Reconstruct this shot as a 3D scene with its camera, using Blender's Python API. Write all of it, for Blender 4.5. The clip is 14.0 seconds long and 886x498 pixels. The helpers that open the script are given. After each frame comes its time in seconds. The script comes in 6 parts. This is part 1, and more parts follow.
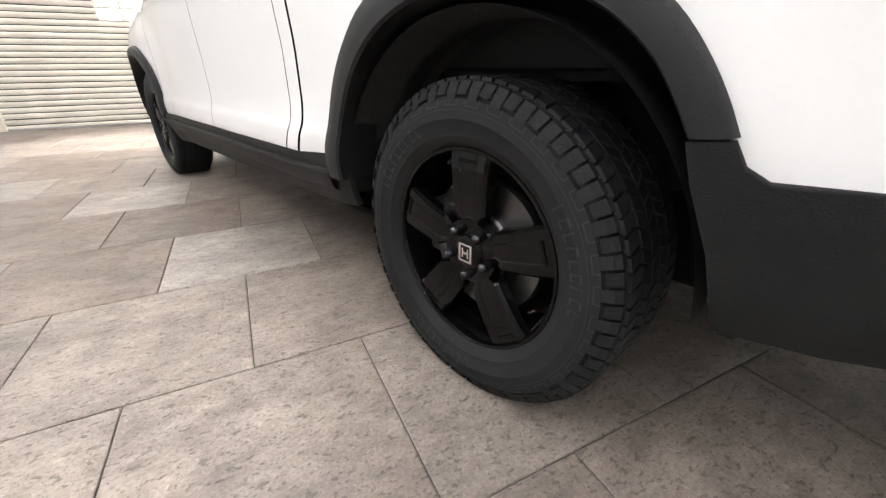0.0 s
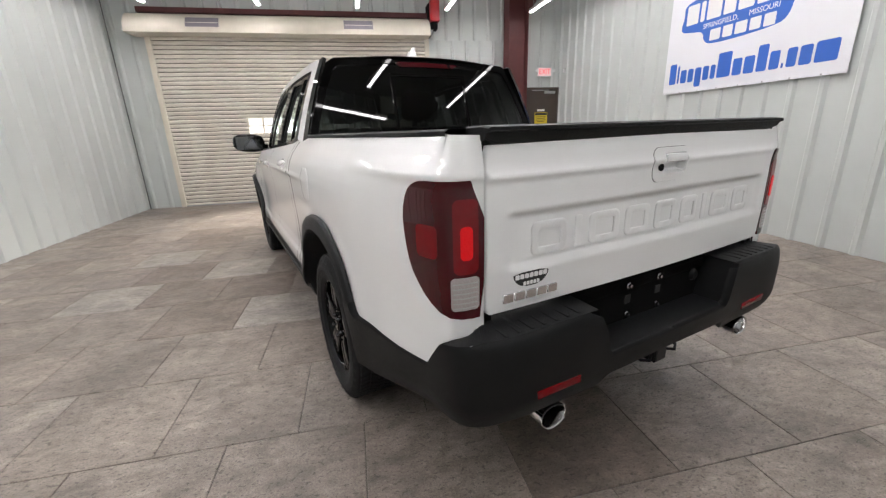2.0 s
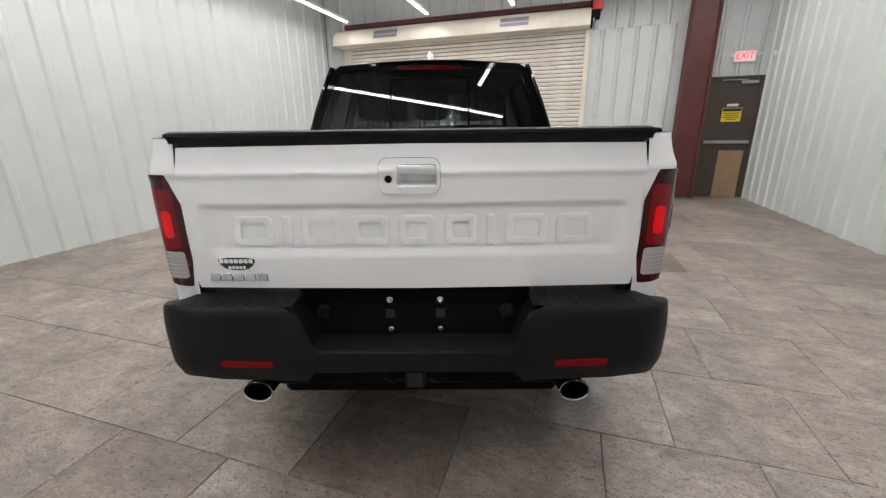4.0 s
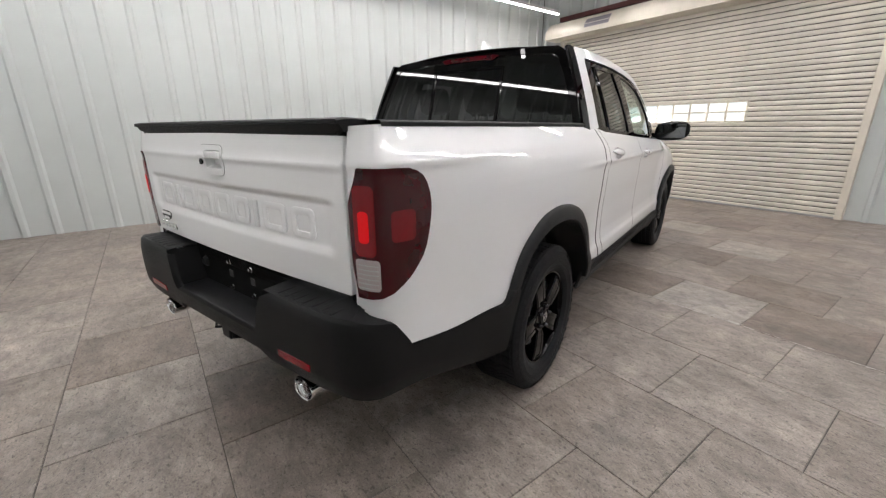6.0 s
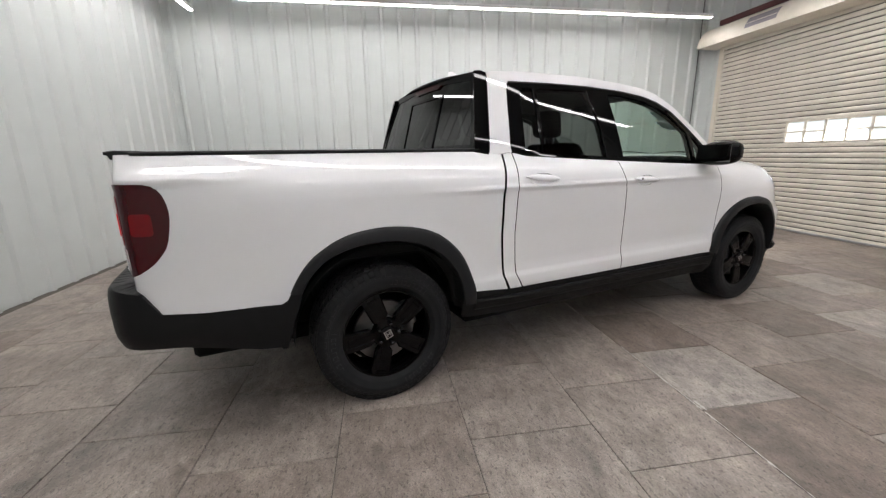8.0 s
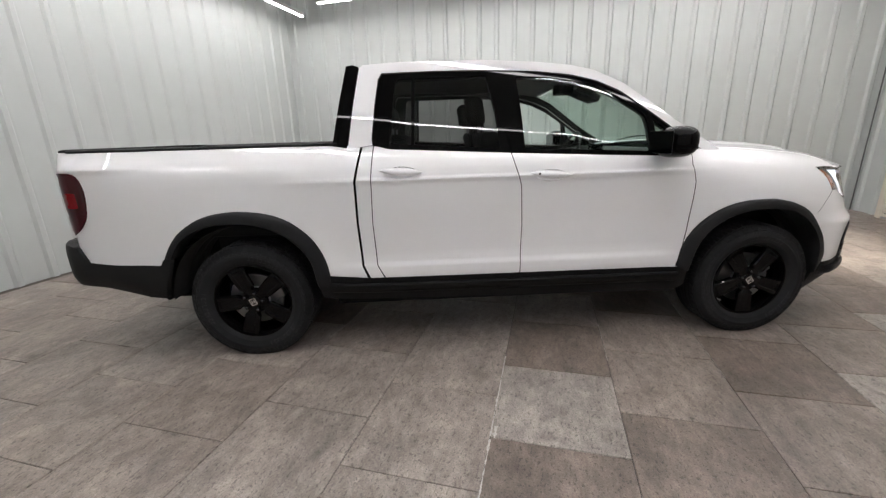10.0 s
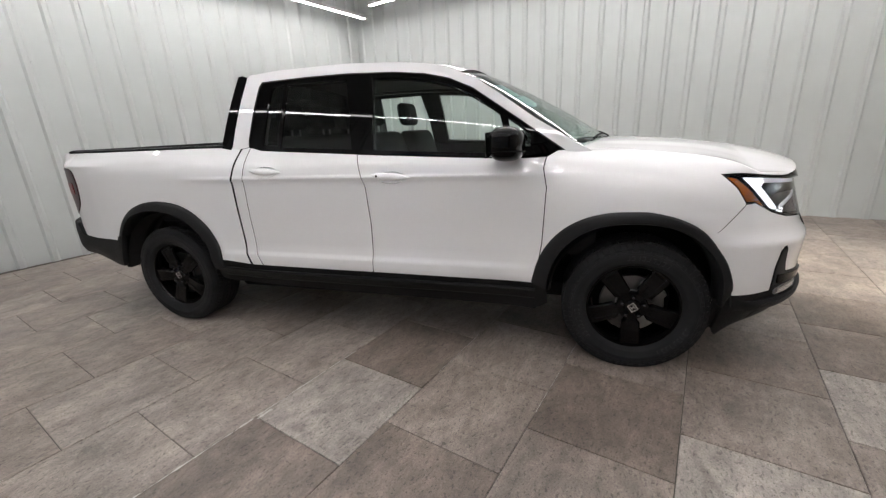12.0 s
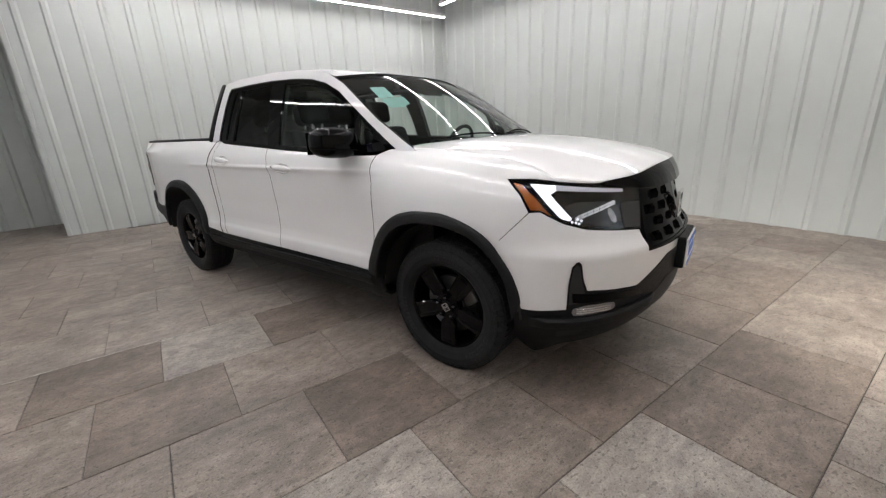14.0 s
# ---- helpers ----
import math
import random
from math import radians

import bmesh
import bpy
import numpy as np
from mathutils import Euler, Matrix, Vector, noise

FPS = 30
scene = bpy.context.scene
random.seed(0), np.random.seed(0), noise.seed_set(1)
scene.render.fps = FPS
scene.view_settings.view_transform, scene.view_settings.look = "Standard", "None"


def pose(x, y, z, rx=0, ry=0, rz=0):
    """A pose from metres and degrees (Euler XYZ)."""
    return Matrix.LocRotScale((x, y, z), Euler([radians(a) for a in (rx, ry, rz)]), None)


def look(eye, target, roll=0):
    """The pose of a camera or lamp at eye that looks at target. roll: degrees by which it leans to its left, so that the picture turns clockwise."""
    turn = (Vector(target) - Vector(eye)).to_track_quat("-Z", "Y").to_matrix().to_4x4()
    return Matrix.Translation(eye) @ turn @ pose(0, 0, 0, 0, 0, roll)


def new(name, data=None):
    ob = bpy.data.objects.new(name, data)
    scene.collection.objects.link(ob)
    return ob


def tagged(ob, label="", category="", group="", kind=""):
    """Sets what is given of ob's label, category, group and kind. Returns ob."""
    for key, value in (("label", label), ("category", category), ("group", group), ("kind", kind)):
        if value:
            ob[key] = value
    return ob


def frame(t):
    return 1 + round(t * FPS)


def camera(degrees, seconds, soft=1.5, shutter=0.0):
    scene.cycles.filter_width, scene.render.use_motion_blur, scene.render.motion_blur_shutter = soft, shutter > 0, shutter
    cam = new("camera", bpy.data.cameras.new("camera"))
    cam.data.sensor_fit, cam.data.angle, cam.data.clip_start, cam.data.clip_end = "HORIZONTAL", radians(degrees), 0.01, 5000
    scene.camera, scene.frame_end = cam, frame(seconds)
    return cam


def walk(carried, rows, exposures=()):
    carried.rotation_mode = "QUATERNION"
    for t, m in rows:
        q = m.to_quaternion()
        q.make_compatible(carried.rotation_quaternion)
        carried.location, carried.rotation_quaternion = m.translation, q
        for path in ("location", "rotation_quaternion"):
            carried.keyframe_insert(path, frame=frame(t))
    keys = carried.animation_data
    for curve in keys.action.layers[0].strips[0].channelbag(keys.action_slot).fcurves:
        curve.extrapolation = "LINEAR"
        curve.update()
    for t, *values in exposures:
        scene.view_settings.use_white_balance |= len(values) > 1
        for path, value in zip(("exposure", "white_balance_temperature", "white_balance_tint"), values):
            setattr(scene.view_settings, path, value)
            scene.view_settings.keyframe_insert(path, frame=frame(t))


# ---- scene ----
cam = camera(96.6, 14.0, soft=1.3)
PATH = [
    (0, (-1.512, -0.566, 0.75), (-0.276, 0.763, -0.089), -0.6),
    (0.5, (-1.567, -0.785, 0.896), (-0.382, 0.647, 0.159), -1.1),
    (1, (-1.674, -1.261, 1.186), (-0.546, 0.262, 0.547), -1.6),
    (1.5, (-1.559, -1.627, 1.287), (-0.526, -0.021, 0.692), -1.8),
    (2, (-1.304, -1.885, 1.301), (-0.391, -0.201, 0.728), -2.0),
    (2.5, (-1.026, -2.103, 1.315), (-0.281, -0.335, 0.752), -2.0),
    (3, (-0.634, -2.173, 1.307), (-0.102, -0.331, 0.738), -1.5),
    (3.5, (-0.249, -2.282, 1.301), (0.023, -0.385, 0.728), -1.0),
    (3.7, (-0.095, -2.319, 1.305), (0.058, -0.41, 0.729), -0.9),
    (5.8, (1.483, -1.836, 1.286), (0.418, -0.249, 0.696), -0.2),
    (6, (1.625, -1.76, 1.282), (0.472, -0.234, 0.696), -0.2),
    (6.5, (1.981, -1.529, 1.305), (0.635, -0.162, 0.74), -0.3),
    (7, (2.269, -1.199, 1.304), (0.762, 0.002, 0.769), -0.6),
    (7.5, (2.565, -0.905, 1.278), (0.925, 0.118, 0.768), -0.5),
    (7.7, (2.668, -0.775, 1.271), (0.979, 0.178, 0.782), -0.7),
    (9.8, (3.209, 0.961, 1.324), (1.287, 1.089, 0.784), -1.7),
    (10, (3.262, 1.127, 1.325), (1.341, 1.185, 0.772), -1.8),
    (10.5, (3.277, 1.552, 1.347), (1.356, 1.447, 0.798), -2.0),
    (11, (3.268, 1.975, 1.338), (1.365, 1.724, 0.778), -2.2),
    (11.5, (3.236, 2.391, 1.34), (1.363, 1.986, 0.767), -2.5),
    (12, (3.087, 2.783, 1.338), (1.257, 2.223, 0.757), -2.8),
    (12.5, (3.013, 3.192, 1.305), (1.237, 2.484, 0.719), -2.7),
    (13, (2.879, 3.581, 1.303), (1.173, 2.717, 0.718), -2.6),
    (13.5, (2.676, 3.998, 1.313), (1.059, 2.974, 0.732), -2.6),
    (14, (2.496, 4.393, 1.304), (0.983, 3.223, 0.718), -2.6),
]
walk(cam, [(t, look(eye, target, roll)) for t, eye, target, roll in PATH],
     exposures=[(t, stops, 6400, 10) for t, stops in ((0.0, 0.98), (0.5, 0.6), (1.0, 0.2), (1.5, 0.10), (2.0, 0.08), (3.0, 0.14), (3.5, 0.2), (6.0, 0.12), (7.5, 0.04), (10.0, -0.06), (12.5, -0.12), (14.0, -0.18))])

# ---- world, sun, large lights ----
ROOM = pose(0, 0, 0, 0, 0, -16.7)          # the room's walls stand askew to the truck
world = bpy.data.worlds.new("sky")
scene.world = world
world.use_nodes = True
wn = world.node_tree.nodes
sky = wn.new("ShaderNodeTexSky")
sky.sky_type, sky.sun_disc = "NISHITA", False
sky.sun_elevation, sky.sun_rotation = radians(38), radians(36)
wn["Background"].inputs[1].default_value = 0.15
world.node_tree.links.new(sky.outputs[0], wn["Background"].inputs[0])
sun = new("sun", bpy.data.lights.new("sun", "SUN"))
sun.data.energy, sun.data.angle, sun.data.color = 5.0, radians(7.0), (1.0, 0.93, 0.82)
sun.matrix_world = look(ROOM @ Vector((0.0, 3.7, 3.06)), ROOM @ Vector((-1.3, 0.0, 0.0)))

# daylight through the row of panes in the roll-up door
pane_light = new("window_daylight", bpy.data.lights.new("window_daylight", "AREA"))
pane_light.data.shape, pane_light.data.size, pane_light.data.size_y = "RECTANGLE", 2.2, 0.30
pane_light.data.energy, pane_light.data.color, pane_light.data.spread = 38.0, (1.0, 0.94, 0.85), radians(60)
pane_light.matrix_world = look(ROOM @ Vector((-1.60, 6.60, 1.53)), ROOM @ Vector((-2.95, 5.0, 0.0)))

# ---- materials ----


def material(name, color, rough=0.5, metal=0.0, coat=0.0, vary=0.0, scale=8.0, bump=0.0, bump_scale=60.0, emit=None, strength=0.0,
             random=0.0, spec=0.5, rough_vary=0.0):
    """A Principled material whose colour varies at two scales, with fine relief."""
    m = bpy.data.materials.new(name)
    m.use_nodes = True
    nt = m.node_tree
    n, link = nt.nodes, nt.links.new
    b = n["Principled BSDF"]
    b.inputs["Base Color"].default_value = (*color, 1)
    b.inputs["Roughness"].default_value = rough
    b.inputs["Metallic"].default_value = metal
    b.inputs["Specular IOR Level"].default_value = spec
    b.inputs["Coat Weight"].default_value = coat
    b.inputs["Coat Roughness"].default_value = 0.03
    co = n.new("ShaderNodeTexCoord")
    if vary or random or rough_vary:
        big, small = n.new("ShaderNodeTexNoise"), n.new("ShaderNodeTexNoise")
        big.inputs["Scale"].default_value, small.inputs["Scale"].default_value = scale * 0.15, scale
        big.inputs["Detail"].default_value, small.inputs["Detail"].default_value = 3, 6
        add = n.new("ShaderNodeMath")
        add.operation = "ADD"
        for i, t in enumerate((big, small)):
            link(co.outputs["Object"], t.inputs["Vector"])
            link(t.outputs["Fac"], add.inputs[i])
        last = add.outputs[0]
        ramp = n.new("ShaderNodeMapRange")
        ramp.inputs[1].default_value, ramp.inputs[2].default_value = 0.6, 1.4
        ramp.inputs[3].default_value, ramp.inputs[4].default_value = 1 - vary, 1 + vary
        link(last, ramp.inputs[0])
        value = ramp.outputs[0]
        if random:
            info, mul, rng = n.new("ShaderNodeObjectInfo"), n.new("ShaderNodeMath"), n.new("ShaderNodeMapRange")
            rng.inputs[3].default_value, rng.inputs[4].default_value = 1 - random, 1 + random
            link(info.outputs["Random"], rng.inputs[0])
            mul.operation = "MULTIPLY"
            link(value, mul.inputs[0]), link(rng.outputs[0], mul.inputs[1])
            value = mul.outputs[0]
        hue = n.new("ShaderNodeHueSaturation")
        hue.inputs["Color"].default_value = (*color, 1)
        link(value, hue.inputs["Value"])
        link(hue.outputs[0], b.inputs["Base Color"])
        if rough_vary:
            rr = n.new("ShaderNodeMapRange")
            rr.inputs[1].default_value, rr.inputs[2].default_value = 0.6, 1.4
            rr.inputs[3].default_value, rr.inputs[4].default_value = rough - rough_vary, rough + rough_vary
            link(last, rr.inputs[0])
            link(rr.outputs[0], b.inputs["Roughness"])
    if bump:
        tex, bp = n.new("ShaderNodeTexNoise"), n.new("ShaderNodeBump")
        tex.inputs["Scale"].default_value, tex.inputs["Detail"].default_value = bump_scale, 4
        bp.inputs["Strength"].default_value, bp.inputs["Distance"].default_value = bump, 0.004
        link(co.outputs["Object"], tex.inputs["Vector"])
        link(tex.outputs["Fac"], bp.inputs["Height"])
        link(bp.outputs[0], b.inputs["Normal"])
    if emit:
        b.inputs["Emission Color"].default_value, b.inputs["Emission Strength"].default_value = (*emit, 1), strength
    return m


def pane_material(name, tint, ior=1.5):
    """Thin glass: what lies behind shows through its tint, and its gloss grows at a slant."""
    m = bpy.data.materials.new(name)
    m.use_nodes = True
    n, link = m.node_tree.nodes, m.node_tree.links.new
    n.remove(n["Principled BSDF"])
    clear, gloss, mix, slant, power, scale = (n.new("ShaderNode" + k) for k in ("BsdfTransparent", "BsdfGlossy", "MixShader", "LayerWeight", "Math", "Math"))
    clear.inputs[0].default_value = (*tint, 1)
    gloss.inputs["Roughness"].default_value = 0.01
    slant.inputs[0].default_value = 0.5
    power.operation, scale.operation = "POWER", "MULTIPLY_ADD"
    low = ((ior - 1) / (ior + 1)) ** 2
    power.inputs[1].default_value, scale.inputs[1].default_value, scale.inputs[2].default_value = 5.0, 1 - low, low
    link(slant.outputs["Facing"], power.inputs[0]), link(power.outputs[0], scale.inputs[0])
    link(scale.outputs[0], mix.inputs[0]), link(clear.outputs[0], mix.inputs[1]), link(gloss.outputs[0], mix.inputs[2])
    link(mix.outputs[0], n["Material Output"].inputs[0])
    return m


PAINT = material("white_pearl_paint", (0.84, 0.838, 0.845), 0.45, coat=1.0, spec=0.08)
PAINT.node_tree.nodes["Principled BSDF"].inputs["Coat Roughness"].default_value = 0.012
PAINT.node_tree.nodes["Principled BSDF"].inputs["Coat IOR"].default_value = 1.65
PLASTIC = material("black_grained_plastic", (0.0080, 0.0084, 0.0090), 0.50, vary=0.25, scale=14, bump=0.3, bump_scale=420, spec=0.20)
CLADDING = material("dark_grey_textured_plastic", (0.0125, 0.013, 0.014), 0.48, vary=0.15, scale=10, bump=0.25, bump_scale=500, spec=0.20)
GLOSS = material("gloss_black", (0.002, 0.002, 0.002), 0.03, spec=0.13)
MATTE = material("matt_black", (0.005, 0.005, 0.005), 0.8, spec=0.1)
LINER = material("black_liner_felt", (0.010, 0.010, 0.010), 0.9, vary=0.5, scale=40, bump=0.6, bump_scale=120)
RUBBER = material("tyre_rubber", (0.018, 0.0187, 0.020), 0.6, vary=0.3, scale=12, bump=0.25, bump_scale=200, spec=0.14)
CHROME = material("chrome", (0.75, 0.75, 0.76), 0.08, 1.0)
STEEL = material("brushed_steel", (0.45, 0.45, 0.46), 0.35, 1.0, vary=0.15, scale=30)
RIM = material("gloss_black_alloy", (0.003, 0.003, 0.0032), 0.04, spec=0.18)
SEAT = material("dark_grey_seat_cloth", (0.009, 0.0095, 0.010), 0.8, vary=0.2, scale=20, bump=0.3, bump_scale=200)
CABIN = material("dark_cabin_plastic", (0.012, 0.012, 0.0125), 0.6, vary=0.15, scale=10)
GLASS = pane_material("clear_tinted_glass", (0.70, 0.80, 0.75), 1.5)
PRIVACY = pane_material("dark_privacy_glass", (0.032, 0.034, 0.034), 1.5)
SIDE_PRIVACY = pane_material("grey_privacy_glass", (0.19, 0.20, 0.195), 1.5)
WALL = material("white_painted_ribbed_steel", (0.55, 0.577, 0.565), 0.40, vary=0.05, scale=3, bump=0.08, bump_scale=3.0, rough_vary=0.08)
CEILING = material("grey_white_ceiling_sheet", (0.55, 0.55, 0.55), 0.7, vary=0.06, scale=2)
SLAT = material("cream_painted_steel_slat", (0.68, 0.635, 0.56), 0.5, vary=0.16, scale=4, rough_vary=0.1, random=0.05)
CREAM = material("cream_painted_steel", (0.66, 0.61, 0.52), 0.5, vary=0.1, scale=5)
RED_STEEL = material("dark_red_primed_steel", (0.10, 0.022, 0.022), 0.55, vary=0.25, scale=6)
RED_PAINT = material("red_enamel", (0.42, 0.015, 0.02), 0.35, vary=0.1, scale=10)
DOOR_BROWN = material("dark_brown_door_paint", (0.06, 0.045, 0.035), 0.5, vary=0.15, scale=6)
GROUT = material("dark_joint", (0.10, 0.09, 0.08), 0.9, vary=0.2, scale=20)
LAMP = material("lit_led_diffuser", (0.9, 0.9, 0.9), 0.4, emit=(1.0, 0.957, 0.945), strength=43.0)
HOUSING = material("white_lamp_housing", (0.7, 0.7, 0.7), 0.5)


def tile_material(name, color):
    """Grey-brown stone-look tile: clouding, streaks, pits and pale flecks under a worn satin sheen."""
    m = material(name, color, 0.42, vary=0.10, scale=14, random=0.06, rough_vary=0.12)
    n, link = m.node_tree.nodes, m.node_tree.links.new
    b = n["Principled BSDF"]
    co, info, off = (n.new("ShaderNode" + k) for k in ("TexCoord", "ObjectInfo", "VectorMath"))
    link(co.outputs["Object"], off.inputs[0]), link(info.outputs["Location"], off.inputs[1])
    room = n.new("ShaderNodeNewGeometry").outputs["Position"]
    value = b.inputs["Base Color"].links[0].from_socket
    heights = []

    def layer(size, detail, low, high, at_low, at_high, stretch=(1, 1, 1), source=None, rough=0.6, twist=0.0):
        """Multiplies the colour by a noise cut between two levels."""
        nonlocal value
        tex, cut, mul, lay = (n.new("ShaderNode" + k) for k in ("TexNoise", "MapRange", "MixRGB", "Mapping"))
        tex.inputs["Scale"].default_value, tex.inputs["Detail"].default_value = size, detail
        tex.inputs["Roughness"].default_value, tex.inputs["Distortion"].default_value = rough, twist
        lay.inputs["Scale"].default_value = stretch
        cut.inputs[1].default_value, cut.inputs[2].default_value, cut.inputs[3].default_value, cut.inputs[4].default_value = low, high, at_low, at_high
        mul.blend_type, mul.inputs[0].default_value = "MULTIPLY", 1.0
        link(source or off.outputs[0], lay.inputs["Vector"]), link(lay.outputs[0], tex.inputs["Vector"]), link(tex.outputs["Fac"], cut.inputs[0])
        link(value, mul.inputs[1]), link(cut.outputs[0], mul.inputs[2])
        value = mul.outputs[0]
        return cut.outputs[0]

    layer(4.5, 9, 0.34, 0.66, 0.70, 1.22, (0.8, 1.25, 1), rough=0.68, twist=0.4)            # clouding
    layer(16, 6, 0.38, 0.62, 1.14, 0.82, (0.8, 1.5, 1), rough=0.72, twist=0.5)              # mottling of the cast
    layer(120, 3, 0.36, 0.64, 0.86, 1.14, rough=0.6)                                        # grain
    heights.append(layer(50, 3, 0.60, 0.635, 1.0, 0.60, (0.75, 1.25, 1), rough=0.5, twist=0.2))   # pits
    heights.append(layer(120, 3, 0.59, 0.65, 1.0, 0.60, (0.8, 1.2, 1), rough=0.5, twist=0.3))      # small dark pits
    layer(70, 3, 0.61, 0.66, 1.0, 1.22, (1.2, 0.75, 1), rough=0.55)                         # pale flecks
    layer(1.3, 5, 0.34, 0.62, 0.74, 1.12, source=room, twist=0.5)                           # stains that run across the joints
    layer(4.0, 5, 0.60, 0.74, 1.0, 0.66, source=room, twist=0.8)                            # dark scuffs
    link(value, b.inputs["Base Color"])
    deep, bp = n.new("ShaderNodeMath"), n.new("ShaderNodeBump")
    deep.operation = "ADD"
    link(heights[0], deep.inputs[0]), link(heights[1], deep.inputs[1])
    bp.inputs["Strength"].default_value, bp.inputs["Distance"].default_value = 0.6, 0.003
    link(deep.outputs[0], bp.inputs["Height"]), link(bp.outputs[0], b.inputs["Normal"])
    return m


TILE = tile_material("taupe_stone_tile", (0.282, 0.237, 0.205))
TILE_LIGHT = tile_material("pale_stone_tile", (0.36, 0.322, 0.290))
TILE_MID = tile_material("greige_stone_tile", (0.318, 0.273, 0.240))
TILE_DARK = tile_material("brown_stone_tile", (0.218, 0.176, 0.148))

# ---- building helpers ----


def thing(name, label, category, m=None, group="", kind=""):
    ob = tagged(new(name), label, category, group, kind)
    ob.empty_display_size = 0.1
    if m is not None:
        ob.matrix_world = m
    return ob


def to_mesh(name, verts, faces, mat, smooth=False):
    me = bpy.data.meshes.new(name)
    me.from_pydata([tuple(v) for v in verts], [], [tuple(f) for f in faces])
    me.materials.append(mat)
    if smooth:
        me.polygons.foreach_set("use_smooth", [True] * len(me.polygons))
    me.update()
    return me


def child(name, me, parent=None, label="", m=None):
    ob = new(name, me)
    ob.parent = parent
    if m is not None:
        ob.matrix_local = m
    if label:
        ob["label"] = label
    return ob


def part(name, bm, mat, parent=None, label="", m=None, smooth=False, angle=40):
    me = bpy.data.meshes.new(name)
    if smooth:
        for f in bm.faces:
            f.smooth = True
        lim = math.cos(radians(angle))
        for e in bm.edges:
            if len(e.link_faces) == 2 and e.link_faces[0].normal.dot(e.link_faces[1].normal) < lim:
                e.smooth = False
    bm.to_mesh(me)
    bm.free()
    me.materials.append(mat)
    return child(name, me, parent, label, m)


def box_bm(x0, x1, y0, y1, z0, z1, bevel=0.0, seg=2, bm=None):
    own = bmesh.new()
    bmesh.ops.create_cube(own, size=1, matrix=Matrix.Translation(((x0 + x1) / 2, (y0 + y1) / 2, (z0 + z1) / 2)) @ Matrix.Diagonal((x1 - x0, y1 - y0, z1 - z0, 1)))
    if bevel:
        bmesh.ops.bevel(own, geom=own.edges[:], offset=bevel, segments=seg, affect="EDGES", profile=0.5)
    own.normal_update()
    if bm is None:
        return own
    tmp = bpy.data.meshes.new("tmp")
    own.to_mesh(tmp)
    own.free()
    bm.from_mesh(tmp)
    bpy.data.meshes.remove(tmp)
    return bm


def lathe(profile, n=48, axis="x", closed=False):
    """Turn a profile of (radius, along) round an axis."""
    vs, fs, k = [], [], len(profile)
    for i in range(n):
        a = 2 * math.pi * i / n
        for r, h in profile:
            p = (h, r * math.cos(a), r * math.sin(a)) if axis == "x" else (r * math.cos(a), r * math.sin(a), h) if axis == "z" else (r * math.sin(a), h, r * math.cos(a))
            vs.append(p)
    for i in range(n):
        for j in range(k if closed else k - 1):
            a, b = i * k + j, i * k + (j + 1) % k
            c, d = ((i + 1) % n) * k + (j + 1) % k, ((i + 1) % n) * k + j
            fs.append((a, b, c, d))
    return vs, fs


def bm_from(verts, faces):
    bm = bmesh.new()
    vs = [bm.verts.new(v) for v in verts]
    for f in faces:
        try:
            bm.faces.new([vs[i] for i in f])
        except ValueError:
            pass
    bmesh.ops.recalc_face_normals(bm, faces=bm.faces[:])
    bm.normal_update()
    return bm


def tube_bm(points, radius, n=10, caps=True):
    """A round bar along points."""
    bm = bmesh.new()
    rings, pts = [], [Vector(p) for p in points]
    for i, p in enumerate(pts):
        d = (pts[min(i + 1, len(pts) - 1)] - pts[max(i - 1, 0)]).normalized()
        side = d.cross(Vector((0, 0, 1)))
        side = side.normalized() if side.length > 1e-3 else Vector((1, 0, 0))
        up = side.cross(d)
        rings.append([bm.verts.new(p + radius * (math.cos(a) * side + math.sin(a) * up)) for a in (2 * math.pi * k / n for k in range(n))])
    for r, s in zip(rings, rings[1:]):
        for k in range(n):
            bm.faces.new((r[k], r[(k + 1) % n], s[(k + 1) % n], s[k]))
    if caps:
        bm.faces.new(rings[0][::-1]), bm.faces.new(rings[-1])
    bmesh.ops.recalc_face_normals(bm, faces=bm.faces[:])
    bm.normal_update()
    return bm


def extrude_poly(poly, z0, z1):
    """A prism over a plan polygon."""
    n = len(poly)
    return [(x, y, z0) for x, y in poly] + [(x, y, z1) for x, y in poly], [tuple(range(n))[::-1], tuple(range(n, 2 * n))] + [
        (i, (i + 1) % n, n + (i + 1) % n, n + i) for i in range(n)]


def rounded(poly, rounds=2):
    """Cut the corners of an outline twice."""
    for _ in range(rounds):
        out = []
        for a, b in zip(poly, poly[1:] + poly[:1]):
            out += [(a[0] * 0.75 + b[0] * 0.25, a[1] * 0.75 + b[1] * 0.25), (a[0] * 0.25 + b[0] * 0.75, a[1] * 0.25 + b[1] * 0.75)]
        poly = out
    return poly


def rrect(x0, x1, y0, y1, r=0.012, n=4):
    """A rectangle with rounded corners."""
    out = []
    for cx, cy, a0 in ((x1 - r, y0 + r, -90), (x1 - r, y1 - r, 0), (x0 + r, y1 - r, 90), (x0 + r, y0 + r, 180)):
        out += [(cx + r * math.cos(radians(a0 + 90 * i / n)), cy + r * math.sin(radians(a0 + 90 * i / n))) for i in range(n + 1)]
    return out


# ---- the room ----
W, E, N, S = -4.82, 3.98, 6.72, -3.05        # inner faces of the walls
TOP = 4.3                                    # ceiling


